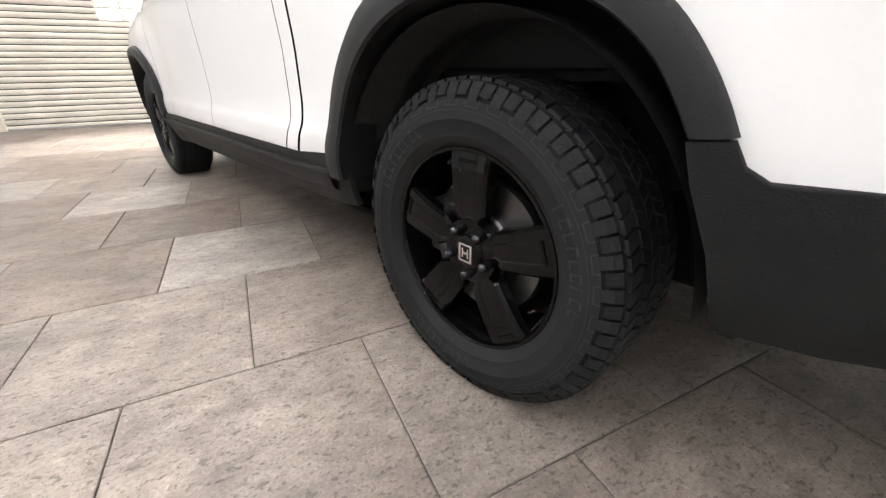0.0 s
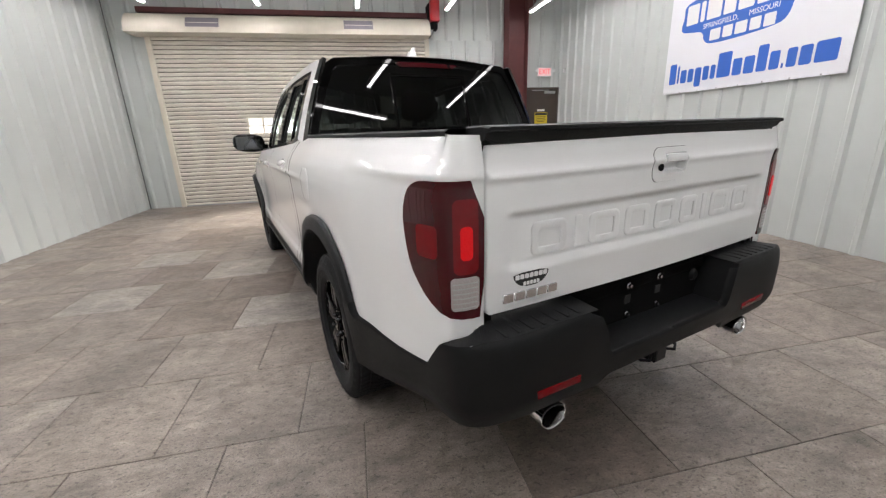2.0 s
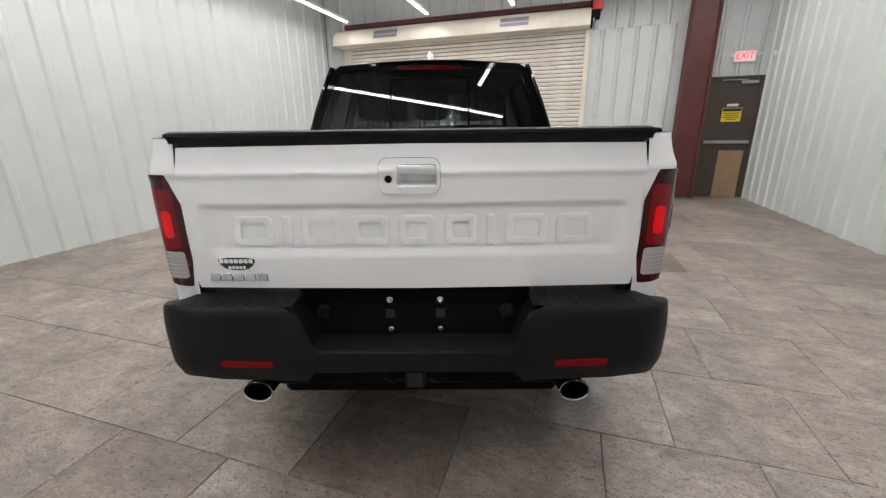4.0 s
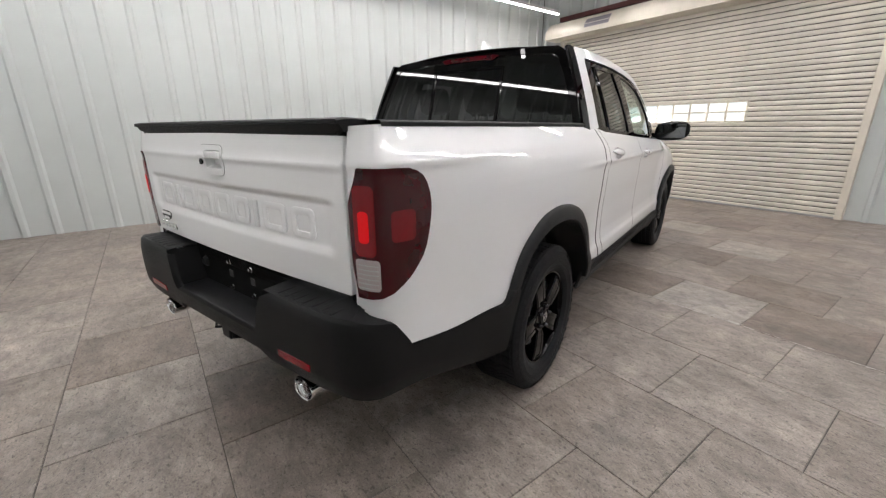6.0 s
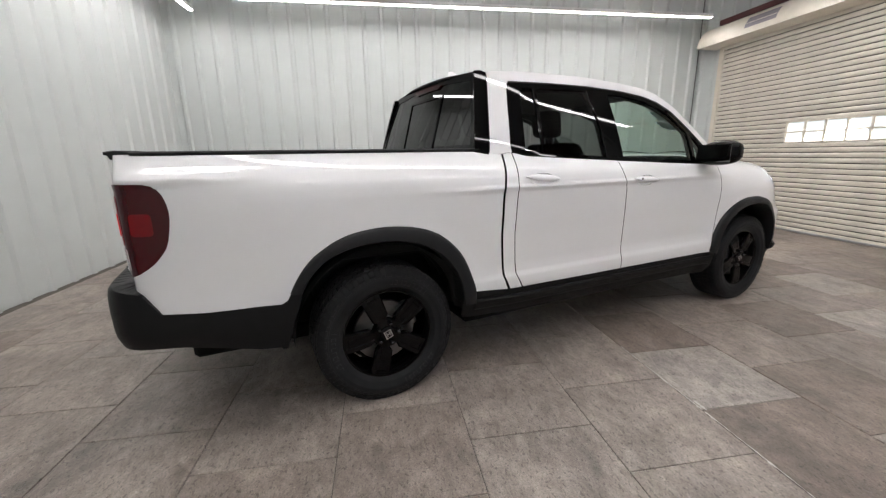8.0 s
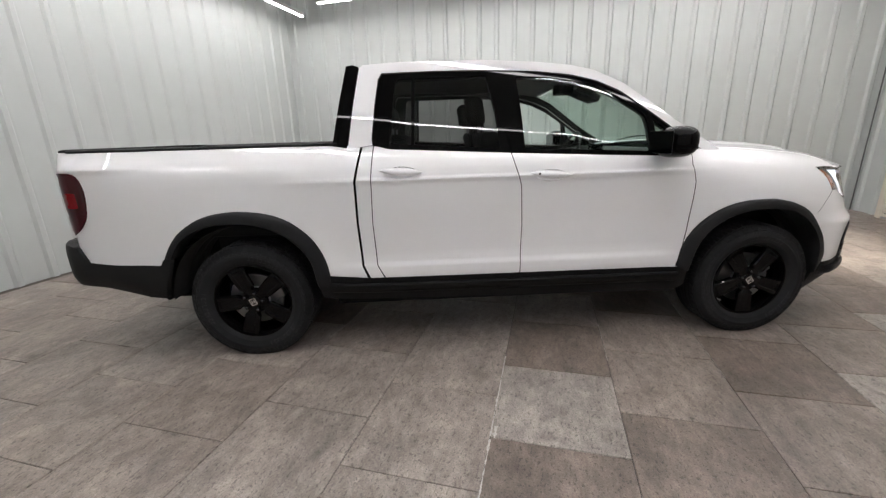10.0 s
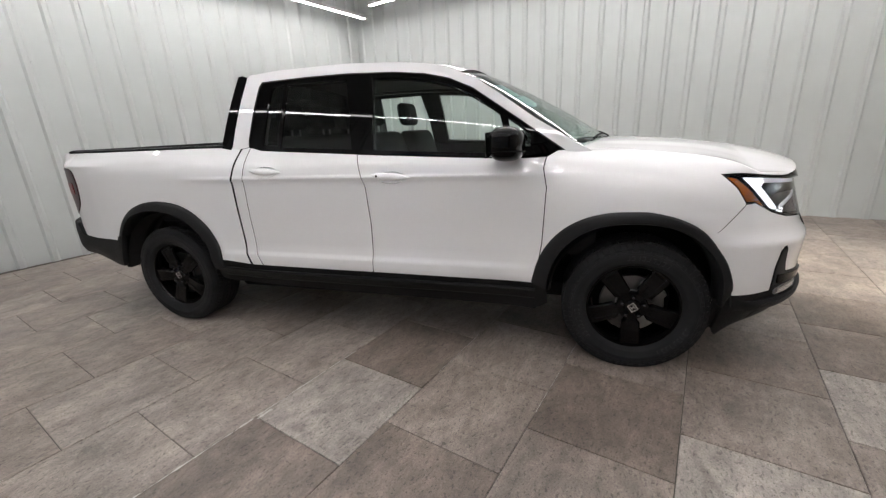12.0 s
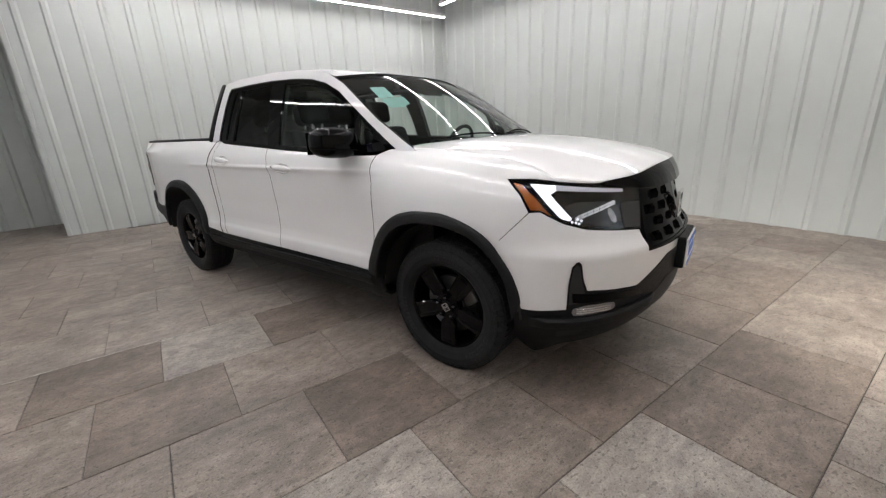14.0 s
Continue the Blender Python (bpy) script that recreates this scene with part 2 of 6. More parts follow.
def ribbed(a, b, first, depth=0.028, pitch=0.305):
    """Along a wall from a to b: (along, out) of ribbed sheet, its ribs standing into the room."""
    pts, x = [(a, 0.0)], first
    while x < a + 0.07:
        x += pitch
    while x < b - 0.07:
        pts += [(x - 0.045, 0), (x - 0.02, depth), (x + 0.02, depth), (x + 0.045, 0)]
        x += pitch
    return pts + [(b, 0.0)]


def wall(name, axis, at, into, a, b, z0, z1, first, thick=0.15, label="white painted ribbed steel wall sheet"):
    """A ribbed wall along x ('u') or y ('v') whose pans lie at `at` and whose ribs stand out along `into` (+1 or -1)."""
    row = [(s, at + into * o) for s, o in ribbed(a, b, first)] + [(b, at - into * thick), (a, at - into * thick)]
    poly = row if axis == "u" else [(q, p) for p, q in row]
    v, f = extrude_poly(poly, z0, z1)
    bm = bm_from(v, f)
    bmesh.ops.triangulate(bm, faces=[g for g in bm.faces if len(g.verts) > 4])
    ob = part(name, bm, WALL)
    ob.matrix_world = ROOM
    return tagged(ob, label, "wall", kind="structure")


DL, DR, DH = -4.12, 0.90, 3.10               # the roll-up door's opening
wall("wall_west", "v", W, 1, S - 0.15, N + 0.15, 0, TOP, 1.98 - 17 * 0.305)
wall("wall_south", "u", S, 1, W, 2.27, 0, TOP, 0.29 - 17 * 0.305)
wall("wall_alcove_back", "u", -4.40, 1, 2.15, E, 0, TOP, 2.3)
wall("wall_alcove_side", "v", 2.15, 1, -4.40, S - 0.151, 0, TOP, -4.2)
wall("wall_east", "v", E, -1, -4.55, N + 0.15, 0, TOP, 0.58 - 17 * 0.305)
wall("wall_north_end", "u", N, -1, W, DL - 0.08, 0, DH, W + 0.1)
wall("wall_north_middle", "u", N, -1, DR + 0.08, 3.07, 0, DH, DR + 0.3)
wall("wall_north_over_exit", "u", N, -1, 3.07, E, 2.17, DH, 3.2)
wall("wall_north_top", "u", N, -1, W, E, DH, TOP, W + 0.1)


def slab(name, x0, x1, y0, y1, z0, z1, mat, label, category):
    ob = part(name, box_bm(x0, x1, y0, y1, z0, z1), mat)
    ob.matrix_world = ROOM
    return tagged(ob, label, category, kind="structure")


slab("ceiling", W - 0.15, E + 0.15, -4.55, N + 0.15, TOP, TOP + 0.1, CEILING, "grey-white ceiling sheet above hung lamps", "ceiling")
floor = slab("floor", W - 0.15, E + 0.15, -4.55, N + 0.15, -0.2, -0.006, GROUT, "floor of taupe stone-look tiles laid in half bond", "floor")
slab("ground", -60, 60, N + 0.16, 120, -0.2, -0.01, GROUT, "grey paved yard outside the roll-up door", "ground")

# ---- lamps: strips of light hung below the ceiling ----
LAMP_Z = 3.5


def strip_lamp(u0, u1, v0, v1):
    """A long strip light: housing, lit diffuser below it, hanging wires."""
    along = abs(u1 - u0) > abs(v1 - v0)
    n = (u1 - u0) if along else (v1 - v0)
    t = thing("strip_light", "long lit white tube light hung below the ceiling", "ceiling light", ROOM @ Matrix.Translation((u0, v0, LAMP_Z)) @ pose(0, 0, 0, 0, 0, 0 if along else 90),
              group="strip lights")
    part("housing", box_bm(0, n, -0.035, 0.035, -0.004, 0.05, 0.004, 1), HOUSING, t)
    part("diffuser", box_bm(0.01, n - 0.01, -0.029, 0.029, -0.014, -0.0045, 0.003, 1), LAMP, t, "glowing white diffuser")
    for x in (0.15, n / 2, n - 0.15):
        part("hanging_wire", box_bm(x - 0.003, x + 0.003, -0.003, 0.003, 0.05, TOP - LAMP_Z), STEEL, t)
    return t


for u in (-3.88, -2.10, -0.42, 1.24, 2.95):
    strip_lamp(u, u, -1.80, 6.08)
strip_lamp(-4.45, 2.0, -2.45, -2.45)

# ---- the room's fittings ----
PANE = pane_material("hazy_door_pane", (0.92, 0.94, 0.95), 1.45)
_n, _l = PANE.node_tree.nodes, PANE.node_tree.links.new
_haze, _mix = _n.new("ShaderNodeBsdfTranslucent"), _n.new("ShaderNodeMixShader")
_haze.inputs[0].default_value = (0.82, 0.90, 1.0, 1)
_mix.inputs[0].default_value = 0.6
_l(_n["Mix Shader"].outputs[0], _mix.inputs[1]), _l(_haze.outputs[0], _mix.inputs[2])
_l(_mix.outputs[0], _n["Material Output"].inputs[0])

roll_door = thing("roll_up_door", "closed cream steel roll-up door with a row of small panes", "roll-up door", ROOM, kind="structure")
PITCH = 0.0762
WL, WR, WZ0, WZ1 = -2.72, -0.45, 18 * PITCH, 22 * PITCH


def slat_mesh(length):
    """One curved interlocking slat, seen from the room as a shallow bulge with a hooked lower edge."""
    prof = [(0.004, 0.0), (-0.006, 0.002), (-0.014, 0.010), (-0.020, 0.026), (-0.021, 0.040), (-0.017, 0.054), (-0.008, 0.063), (0.004, 0.066), (0.012, 0.066), (0.012, 0.0)]
    vs = [(x, y, z) for x in (0.0, length) for y, z in prof]
    k = len(prof)
    fs = [(i, (i + 1) % k, k + (i + 1) % k, k + i) for i in range(k)] + [tuple(range(k))[::-1], tuple(range(k, 2 * k))]
    bm = bm_from(vs, fs)
    me = bpy.data.meshes.new("slat")
    bm.to_mesh(me)
    bm.free()
    me.materials.append(SLAT)
    return me


# black sheets added behind the slats, so that the gaps between them are dark
part("dark_gap_sheet", box_bm(DL, WL, N - 0.047, N - 0.040, 0, DH), MATTE, roll_door)
part("dark_gap_sheet", box_bm(WR, DR, N - 0.047, N - 0.040, 0, DH), MATTE, roll_door)
part("dark_gap_sheet", box_bm(WL, WR, N - 0.047, N - 0.040, 0, WZ0), MATTE, roll_door)
part("dark_gap_sheet", box_bm(WL, WR, N - 0.047, N - 0.040, WZ1, DH), MATTE, roll_door)
full, left_bit, right_bit = slat_mesh(DR - DL), slat_mesh(WL - DL), slat_mesh(DR - WR)
for i in range(41):
    if 18 <= i < 22:
        child("slat", left_bit, roll_door, m=Matrix.Translation((DL, N - 0.06, i * PITCH)))
        child("slat", right_bit, roll_door, m=Matrix.Translation((WR, N - 0.06, i * PITCH)))
    else:
        child("slat", full, roll_door, m=Matrix.Translation((DL, N - 0.06, i * PITCH)))
panes = 8
pw = (WR - WL) / panes
for i in range(panes + 1):
    part("glazing_bar", box_bm(WL + i * pw - 0.016, WL + i * pw + 0.016, N - 0.072, N - 0.045, WZ0, WZ1), CREAM, roll_door)
for z in (WZ0, (WZ0 + WZ1) / 2, WZ1):
    part("glazing_bar", box_bm(WL, WR, N - 0.0715, N - 0.0455, z - 0.008, z + 0.008), CREAM, roll_door)
pane_me = to_mesh("pane", [(0.016, 0, 0.008), (pw - 0.016, 0, 0.008), (pw - 0.016, 0, PITCH * 2 - 0.008), (0.016, 0, PITCH * 2 - 0.008)], [(0, 1, 2, 3)], PANE)
for i in range(panes):
    for j in range(2):
        child("pane", pane_me, roll_door, m=Matrix.Translation((WL + i * pw, N - 0.058, WZ0 + j * 2 * PITCH)))
for u0, u1 in ((DL - 0.085, DL + 0.005), (DR - 0.005, DR + 0.085)):
    part("guide_rail", box_bm(u0, u1, N - 0.10, N + 0.03, 0, DH + 0.02, 0.006, 1), CREAM, roll_door, "cream steel guide rail")
part("bottom_bar", box_bm(DL, DR, N - 0.085, N - 0.035, 0.001, 0.03, 0.004, 1), STEEL, roll_door)
dv, df = [], []
hood_prof = [(0.0, 0.0), (0.0, 0.06), (0.03, 0.16), (0.10, 0.26), (0.20, 0.33), (0.30, 0.355), (0.42, 0.36), (0.42, 0.0)]
for u in (DL - 0.24, DR + 0.06):
    dv += [(u, N - 0.45 + y, DH + 0.0 + z) for y, z in hood_prof]
k = len(hood_prof)
df = [(i, (i + 1) % k, k + (i + 1) % k, k + i) for i in range(k)] + [tuple(range(k))[::-1], tuple(range(k, 2 * k))]
part("drum_cover", bm_from(dv, df), CREAM, roll_door, "cream steel drum cover", smooth=True, angle=50)
VENT = material("grey_label_print", (0.20, 0.18, 0.21), 0.5, vary=0.1, scale=10)
for u in (-3.12, -0.42):
    v, f = [], []
    for a in (u - 0.27, u + 0.27):
        v += [(a, N - 0.451 + y - 0.003, DH + z) for y, z in ((0.008, 0.09), (0.027, 0.155), (0.062, 0.21), (0.092, 0.252))]
    label_plate = part("label_plate", bm_from(v, [(i, i + 1, 5 + i, 4 + i) for i in range(3)]), VENT, roll_door, "faded grey label on the drum cover")
    part("print_bar", bm_from([(u + a, N - 0.451 + b, DH + c) for a, b, c in ((-0.26, 0.022, 0.155), (0.26, 0.022, 0.155), (0.26, 0.026, 0.166), (-0.26, 0.026, 0.166))], [(0, 1, 2, 3)]), CREAM, label_plate)

opener = thing("door_opener", "red electric opener motor beside the roll-up door drum", "motor", ROOM)
part("motor_box", box_bm(DR + 0.075, DR + 0.26, N - 0.42, N - 0.16, 3.36, 3.74, 0.02, 2), RED_PAINT, opener, "red enamelled box", smooth=True)
part("gear_case", box_bm(DR + 0.09, DR + 0.22, N - 0.38, N - 0.20, 3.22, 3.36, 0.02, 2), MATTE, opener, smooth=True)
v, f = lathe([(0.02, DR + 0.10), (0.075, DR + 0.10), (0.075, DR + 0.125), (0.02, DR + 0.125)], 20, "x", True)
part("chain_wheel", bm_from([(x, y + N - 0.29, z + 3.22) for x, y, z in v], f), STEEL, opener)
part("bracket", box_bm(DR + 0.05, DR + 0.10, N - 0.30, N - 0.03, 3.12, 3.70, 0.004, 1), MATTE, opener)

slab("trim_beam_over_door", W + 0.6, DR + 0.25, N - 0.16, N - 0.032, 3.475, 3.56, RED_STEEL, "dark red steel beam above the roll-up door", "beam")

column = thing("steel_column", "dark red I-section steel column at the wall", "column", ROOM, kind="structure")
part("flange", box_bm(2.62, 2.645, N - 0.36, N - 0.04, 0, TOP, 0.003, 1), RED_STEEL, column)
part("flange", box_bm(3.02, 3.045, N - 0.36, N - 0.04, 0, TOP, 0.003, 1), RED_STEEL, column)
part("web", box_bm(2.645, 3.02, N - 0.215, N - 0.20, 0, TOP), RED_STEEL, column)
bv, bf = extrude_poly([(3.046, 3.55), (3.35, 3.95), (3.35, TOP - 0.01), (3.046, TOP - 0.01)], 0, 1)
part("knee_bracket", bm_from([(x, N - 0.30 + 0.2 * z, y) for x, y, z in bv], bf), RED_STEEL, column)

exit_door = thing("exit_door", "closed dark brown steel exit door with closer", "door", ROOM, kind="structure")
part("door_leaf", box_bm(3.115, 3.935, N - 0.03, N + 0.02, 0.012, 2.12, 0.004, 1), DOOR_BROWN, exit_door, "dark brown painted leaf")
part("door_frame", box_bm(3.07, 3.115, N - 0.05, N + 0.10, 0, 2.165, 0.004, 1), DOOR_BROWN, exit_door)
part("door_frame", box_bm(3.935, 3.978, N - 0.05, N + 0.10, 0, 2.165, 0.004, 1), DOOR_BROWN, exit_door)
part("door_frame", box_bm(3.115, 3.935, N - 0.05, N + 0.10, 2.12, 2.165, 0.004, 1), DOOR_BROWN, exit_door)
part("back_sheet", box_bm(3.10, 3.95, N + 0.02, N + 0.06, 0, 2.13), MATTE, exit_door)
part("closer_body", box_bm(3.60, 3.86, N - 0.085, N - 0.03, 2.03, 2.085, 0.008, 2), STEEL, exit_door, "grey door closer", smooth=True)
part("closer_arm", box_bm(3.30, 3.70, N - 0.075, N - 0.06, 2.095, 2.11), STEEL, exit_door)
part("push_bar", box_bm(3.16, 3.88, N - 0.10, N - 0.055, 1.0, 1.06, 0.012, 2), STEEL, exit_door, smooth=True)

YELLOW = material("yellow_sign_face", (0.72, 0.55, 0.03), 0.5, vary=0.04, scale=5)
INK = material("black_print_and_shade", (0.02, 0.02, 0.02), 0.6)
WHITE_PRINT = material("white_print", (0.8, 0.8, 0.8), 0.5)
warn = thing("warning_sign", "yellow warning notice stuck on the brown door", "sign", ROOM)
part("sheet", box_bm(3.39, 3.70, N - 0.034, N - 0.030, 1.39, 1.63), YELLOW, warn, "yellow sheet")
part("header_bar", box_bm(3.40, 3.69, N - 0.0365, N - 0.034, 1.57, 1.62), INK, warn)
for i, w in enumerate((0.24, 0.20, 0.25, 0.16)):
    part("print_bar", box_bm(3.545 - w / 2, 3.545 + w / 2, N - 0.0365, N - 0.034, 1.53 - i * 0.035, 1.543 - i * 0.035), INK, warn)
note = thing("paper_notice", "small white paper notice on the brown door", "sign", ROOM)
part("sheet", box_bm(3.45, 3.63, N - 0.034, N - 0.030, 1.655, 1.70), WHITE_PRINT, note)
card = thing("cardboard_piece", "flat brown cardboard leaning on the brown door", "cardboard", ROOM)
part("sheet", box_bm(3.44, 3.84, N - 0.06, N - 0.045, 0.001, 0.88, 0.003, 1), material("brown_cardboard", (0.30, 0.20, 0.12), 0.8, vary=0.15, scale=8), card)


def text_part(name, words, size, m, mat, parent, depth=0.001, squeeze=1.0):
    cu = bpy.data.curves.new(name, "FONT")
    cu.body, cu.size, cu.extrude, cu.align_x, cu.align_y = words, size, depth, "CENTER", "CENTER"
    tmp = new("tmp", cu)
    me = bpy.data.meshes.new_from_object(tmp)
    bpy.data.objects.remove(tmp)
    me.materials.clear()
    me.materials.append(mat)
    return child(name, me, parent, m=m @ Matrix.Diagonal((squeeze, 1, 1, 1)))


exit_sign = thing("exit_sign", "white exit sign with red lit letters above the door", "exit sign", ROOM)
part("case", box_bm(3.40, 3.74, N - 0.09, N - 0.03, 2.385, 2.575, 0.01, 2), HOUSING, exit_sign, "white plastic case", smooth=True)
part("face", box_bm(3.415, 3.725, N - 0.094, N - 0.090, 2.40, 2.56), material("pale_pink_diffuser", (0.8, 0.55, 0.55), 0.4, emit=(1.0, 0.75, 0.75), strength=0.25), exit_sign)
text_part("lettering", "EXIT", 0.155, Matrix.Translation((3.57, N - 0.096, 2.48)) @ pose(0, 0, 0, 90), material("red_lit_letters", (0.7, 0.02, 0.03), 0.4, emit=(1.0, 0.03, 0.05), strength=0.9), exit_sign, squeeze=0.85)
for u in (3.37, 3.77):
    v, f = lathe([(0.0, 0.0), (0.028, 0.0), (0.036, 0.04), (0.0, 0.045)], 16, "z")
    part("lamp_head", bm_from([(x + u, N - 0.10 - z, y + 2.50) for x, y, z in v], f), HOUSING, exit_sign)
sensor = thing("wall_sensor", "small white sensor box on the wall", "sensor", ROOM)
part("case", box_bm(E - 0.060, E + 0.001, 6.42, 6.47, 2.44, 2.52, 0.008, 2), HOUSING, sensor, smooth=True)

# banner: its marks are plain shapes
BLUE = material("blue_banner_print", (0.03, 0.13, 0.55), 0.45)
VINYL = material("white_vinyl_banner", (0.80, 0.80, 0.84), 0.32, vary=0.03, scale=2, bump=0.05, bump_scale=4)
banner = thing("wall_banner", "white vinyl banner with blue printed shapes screwed to the wall", "banner", ROOM)
BU = E - 0.045


def plate(name, pts, mat, lift, label=""):
    """A flat piece of the banner: (along, up) from its lower corner; along runs towards the south."""
    v, f = extrude_poly([(a, b) for a, b in pts], 0, 1)
    return part(name, bm_from([(BU - 0.002 - lift - 0.0015 * c, 3.36 - a, 1.705 + b) for a, b, c in v], f), mat, banner, label)


rect = lambda a, b, w, h: [(a, b), (a + w, b), (a + w, b + h), (a, b + h)]
plate("sheet", rect(0, 0, 2.38, 1.30), VINYL, 0.0, "white vinyl sheet")
x = 0.10
for w, h, d in ((0.15, 0.27, 0), (0.06, 0.24, 0), (0.13, 0.17, 0), (0.12, 0.17, 0), (0.13, 0.17, -0.07), (0.12, 0.17, 0), (0.10, 0.17, 0), (0.22, 0.29, 0), (0.15, 0.19, 0), (0.16, 0.19, 0), (0.15, 0.28, 0), (0.14, 0.19, 0), (0.05, 0.05, 0),
                (0.13, 0.19, 0), (0.15, 0.19, 0), (0.24, 0.20, 0)):
    plate("print_bar", rrect(x, x + w - 0.028, 0.13 + d, 0.13 + h, 0.022), BLUE, 0.002)
    x += w
blob = [(0.20, 0.80), (0.26, 0.98), (0.24, 1.12), (0.5, 1.17), (1.2, 1.22), (2.0, 1.2), (2.1, 1.08), (1.95, 0.93), (1.75, 0.84), (1.72, 0.66), (1.60, 0.58), (0.75, 0.55), (0.62, 0.62), (0.60, 0.74), (0.4, 0.76)]
plate("blue_field", rounded(blob, 2), BLUE, 0.002, "blue printed field")
x = 0.30
for w in (0.23, 0.10, 0.25, 0.20, 0.24, 0.26, 0.24):
    plate("print_bar", rrect(x, x + w - 0.035, 0.86, 1.10, 0.02), WHITE_PRINT, 0.004)
    x += w
x = 0.72
for w in (0.19, 0.17, 0.19, 0.17, 0.17):
    plate("print_bar", rrect(x, x + w - 0.035, 0.60, 0.73, 0.015), WHITE_PRINT, 0.004)
    x += w
for words, along in (("SPRINGFIELD,", 0.85), ("MISSOURI", 1.42)):
    text_part("lettering", words, 0.085, Matrix.Translation((BU - 0.0085, 3.36 - along, 1.705 + 0.79)) @ pose(0, 0, 0, 90, 0, -90), WHITE_PRINT, banner, 0.0005)
for i in range(8):
    for b in (0.012, 1.288):
        v, f = lathe([(0.0, 0.006), (0.009, 0.004), (0.010, 0.0)], 8, "x")
        part("screw", bm_from([(BU - 0.003 - xx, 3.34 - i * 0.305 * 1.0 + y, 1.705 + b + z) for xx, y, z in v], f), STEEL, banner)

# rows of sheet-metal screws
sv, sf = [], []


def screw(p, n):
    k = len(sv)
    n = Vector(n)
    a = n.orthogonal().normalized()
    b = n.cross(a)
    for i in range(6):
        d = math.cos(i * math.pi / 3) * a + math.sin(i * math.pi / 3) * b
        sv.append(tuple(Vector(p) + 0.0065 * d))
    sv.append(tuple(Vector(p) + 0.005 * n))
    sf.extend((k + i, k + (i + 1) % 6, k + 6) for i in range(6))


for z in (0.12, 1.10, 2.29, 3.35):
    for i in range(32):
        v0 = S + 0.1 + 0.07 + i * 0.305
        if v0 < N - 0.1:
            screw((W + 0.001, v0, z + 0.004 * random.uniform(-1, 1)), (1, 0, 0))
            if not (0.9 < v0 < 3.5 and 1.6 < z < 3.2):
                screw((E - 0.001, v0 + 0.11, z), (-1, 0, 0))
        u0 = W + 0.12 + 0.07 + i * 0.305
        if u0 < 2.2:
            screw((u0, S + 0.001, z), (0, 1, 0))
screws = tagged(child("sheet_screws", to_mesh("sheet_screws", sv, sf, material("dull_dark_screw", (0.10, 0.10, 0.095), 0.5, 0.6))), "rows of small screw heads in the wall sheets", "screws", kind="stuff")
screws.matrix_world = ROOM
slab("trim_wall_end", 2.266, 2.316, S - 0.16, S + 0.034, 0, TOP, WALL, "white folded steel corner trim", "trim")
corner_pipe = thing("corner_conduit", "thin grey conduit running up the room corner", "conduit", ROOM)
part("pipe", tube_bm([(W + 0.04, N - 0.05, 0.001), (W + 0.04, N - 0.05, TOP - 0.001)], 0.009, 8), material("dark_grey_conduit", (0.12, 0.12, 0.12), 0.5), corner_pipe)


# ---- the truck's surfaces (truck frame: x right, y ahead from the rear axle, z up) ----


def hermite(xs, ys):
    """A smooth curve through given values, without overshoot at turning points."""
    xs, ys = np.array(xs, float), np.array(ys, float)
    h, d = np.diff(xs), np.diff(ys) / np.diff(xs)
    m = np.zeros_like(xs)
    m[0], m[-1] = d[0], d[-1]
    for i in range(1, len(xs) - 1):
        m[i] = 0 if d[i - 1] * d[i] <= 0 else 3 * (h[i - 1] + h[i]) / ((2 * h[i] + h[i - 1]) / d[i - 1] + (h[i] + 2 * h[i - 1]) / d[i])

    def f(x):
        x = np.asarray(x, float)
        i = np.clip(np.searchsorted(xs, x) - 1, 0, len(h) - 1)
        t = (x - xs[i]) / h[i]
        inside = (2 * t**3 - 3 * t**2 + 1) * ys[i] + (t**3 - 2 * t**2 + t) * h[i] * m[i] + (-2 * t**3 + 3 * t**2) * ys[i + 1] + (t**3 - t**2) * h[i] * m[i + 1]
        return np.where(x < xs[0], ys[0] + m[0] * (x - xs[0]), np.where(x > xs[-1], ys[-1] + m[-1] * (x - xs[-1]), inside))
    return f


def smooth(a, b, x):
    t = np.clip((np.asarray(x, float) - a) / (b - a), 0, 1)
    return t * t * (3 - 2 * t)


# half plan of the body at its widest, from the middle of the tailgate round to the middle of the nose
PLAN = [(0.0, -1.075), (0.40, -1.068), (0.70, -1.061), (0.790, -1.057), (0.836, -1.043), (0.862, -1.013), (0.878, -0.965), (0.888, -0.92), (0.906, -0.82), (0.930, -0.66), (0.948, -0.42), (0.958, 0.0),
        (0.964, 0.6), (0.966, 1.5), (0.966, 2.3), (0.963, 2.9), (0.956, 3.25), (0.941, 3.50), (0.912, 3.68), (0.836, 3.845), (0.72, 3.965),
        (0.56, 4.055), (0.38, 4.115), (0.19, 4.148), (0.0, 4.158)]
_pl = np.array(PLAN)
_len = np.concatenate([[0], np.cumsum(np.hypot(*np.diff(_pl, axis=0).T))])
_len -= _len[11]                              # s is 0 at the rear axle
PX, PY = hermite(_len, _pl[:, 0]), hermite(_len, _pl[:, 1])
S0, S1 = _len[0], _len[-1]
_ss = np.linspace(S0, S1, 4000)
_sx, _sy = PX(_ss), PY(_ss)


def s_y(y):
    """The place along the plan of a y on the side."""
    return float(_ss[np.argmin(abs(_sy - y))])


def s_rear(x):
    k = _ss < s_y(-0.3)
    return float(_ss[k][np.argmin(abs(_sx[k] - x))])


def s_front(x):
    k = _ss > s_y(3.2)
    return float(_ss[k][np.argmin(abs(_sx[k] - x))])


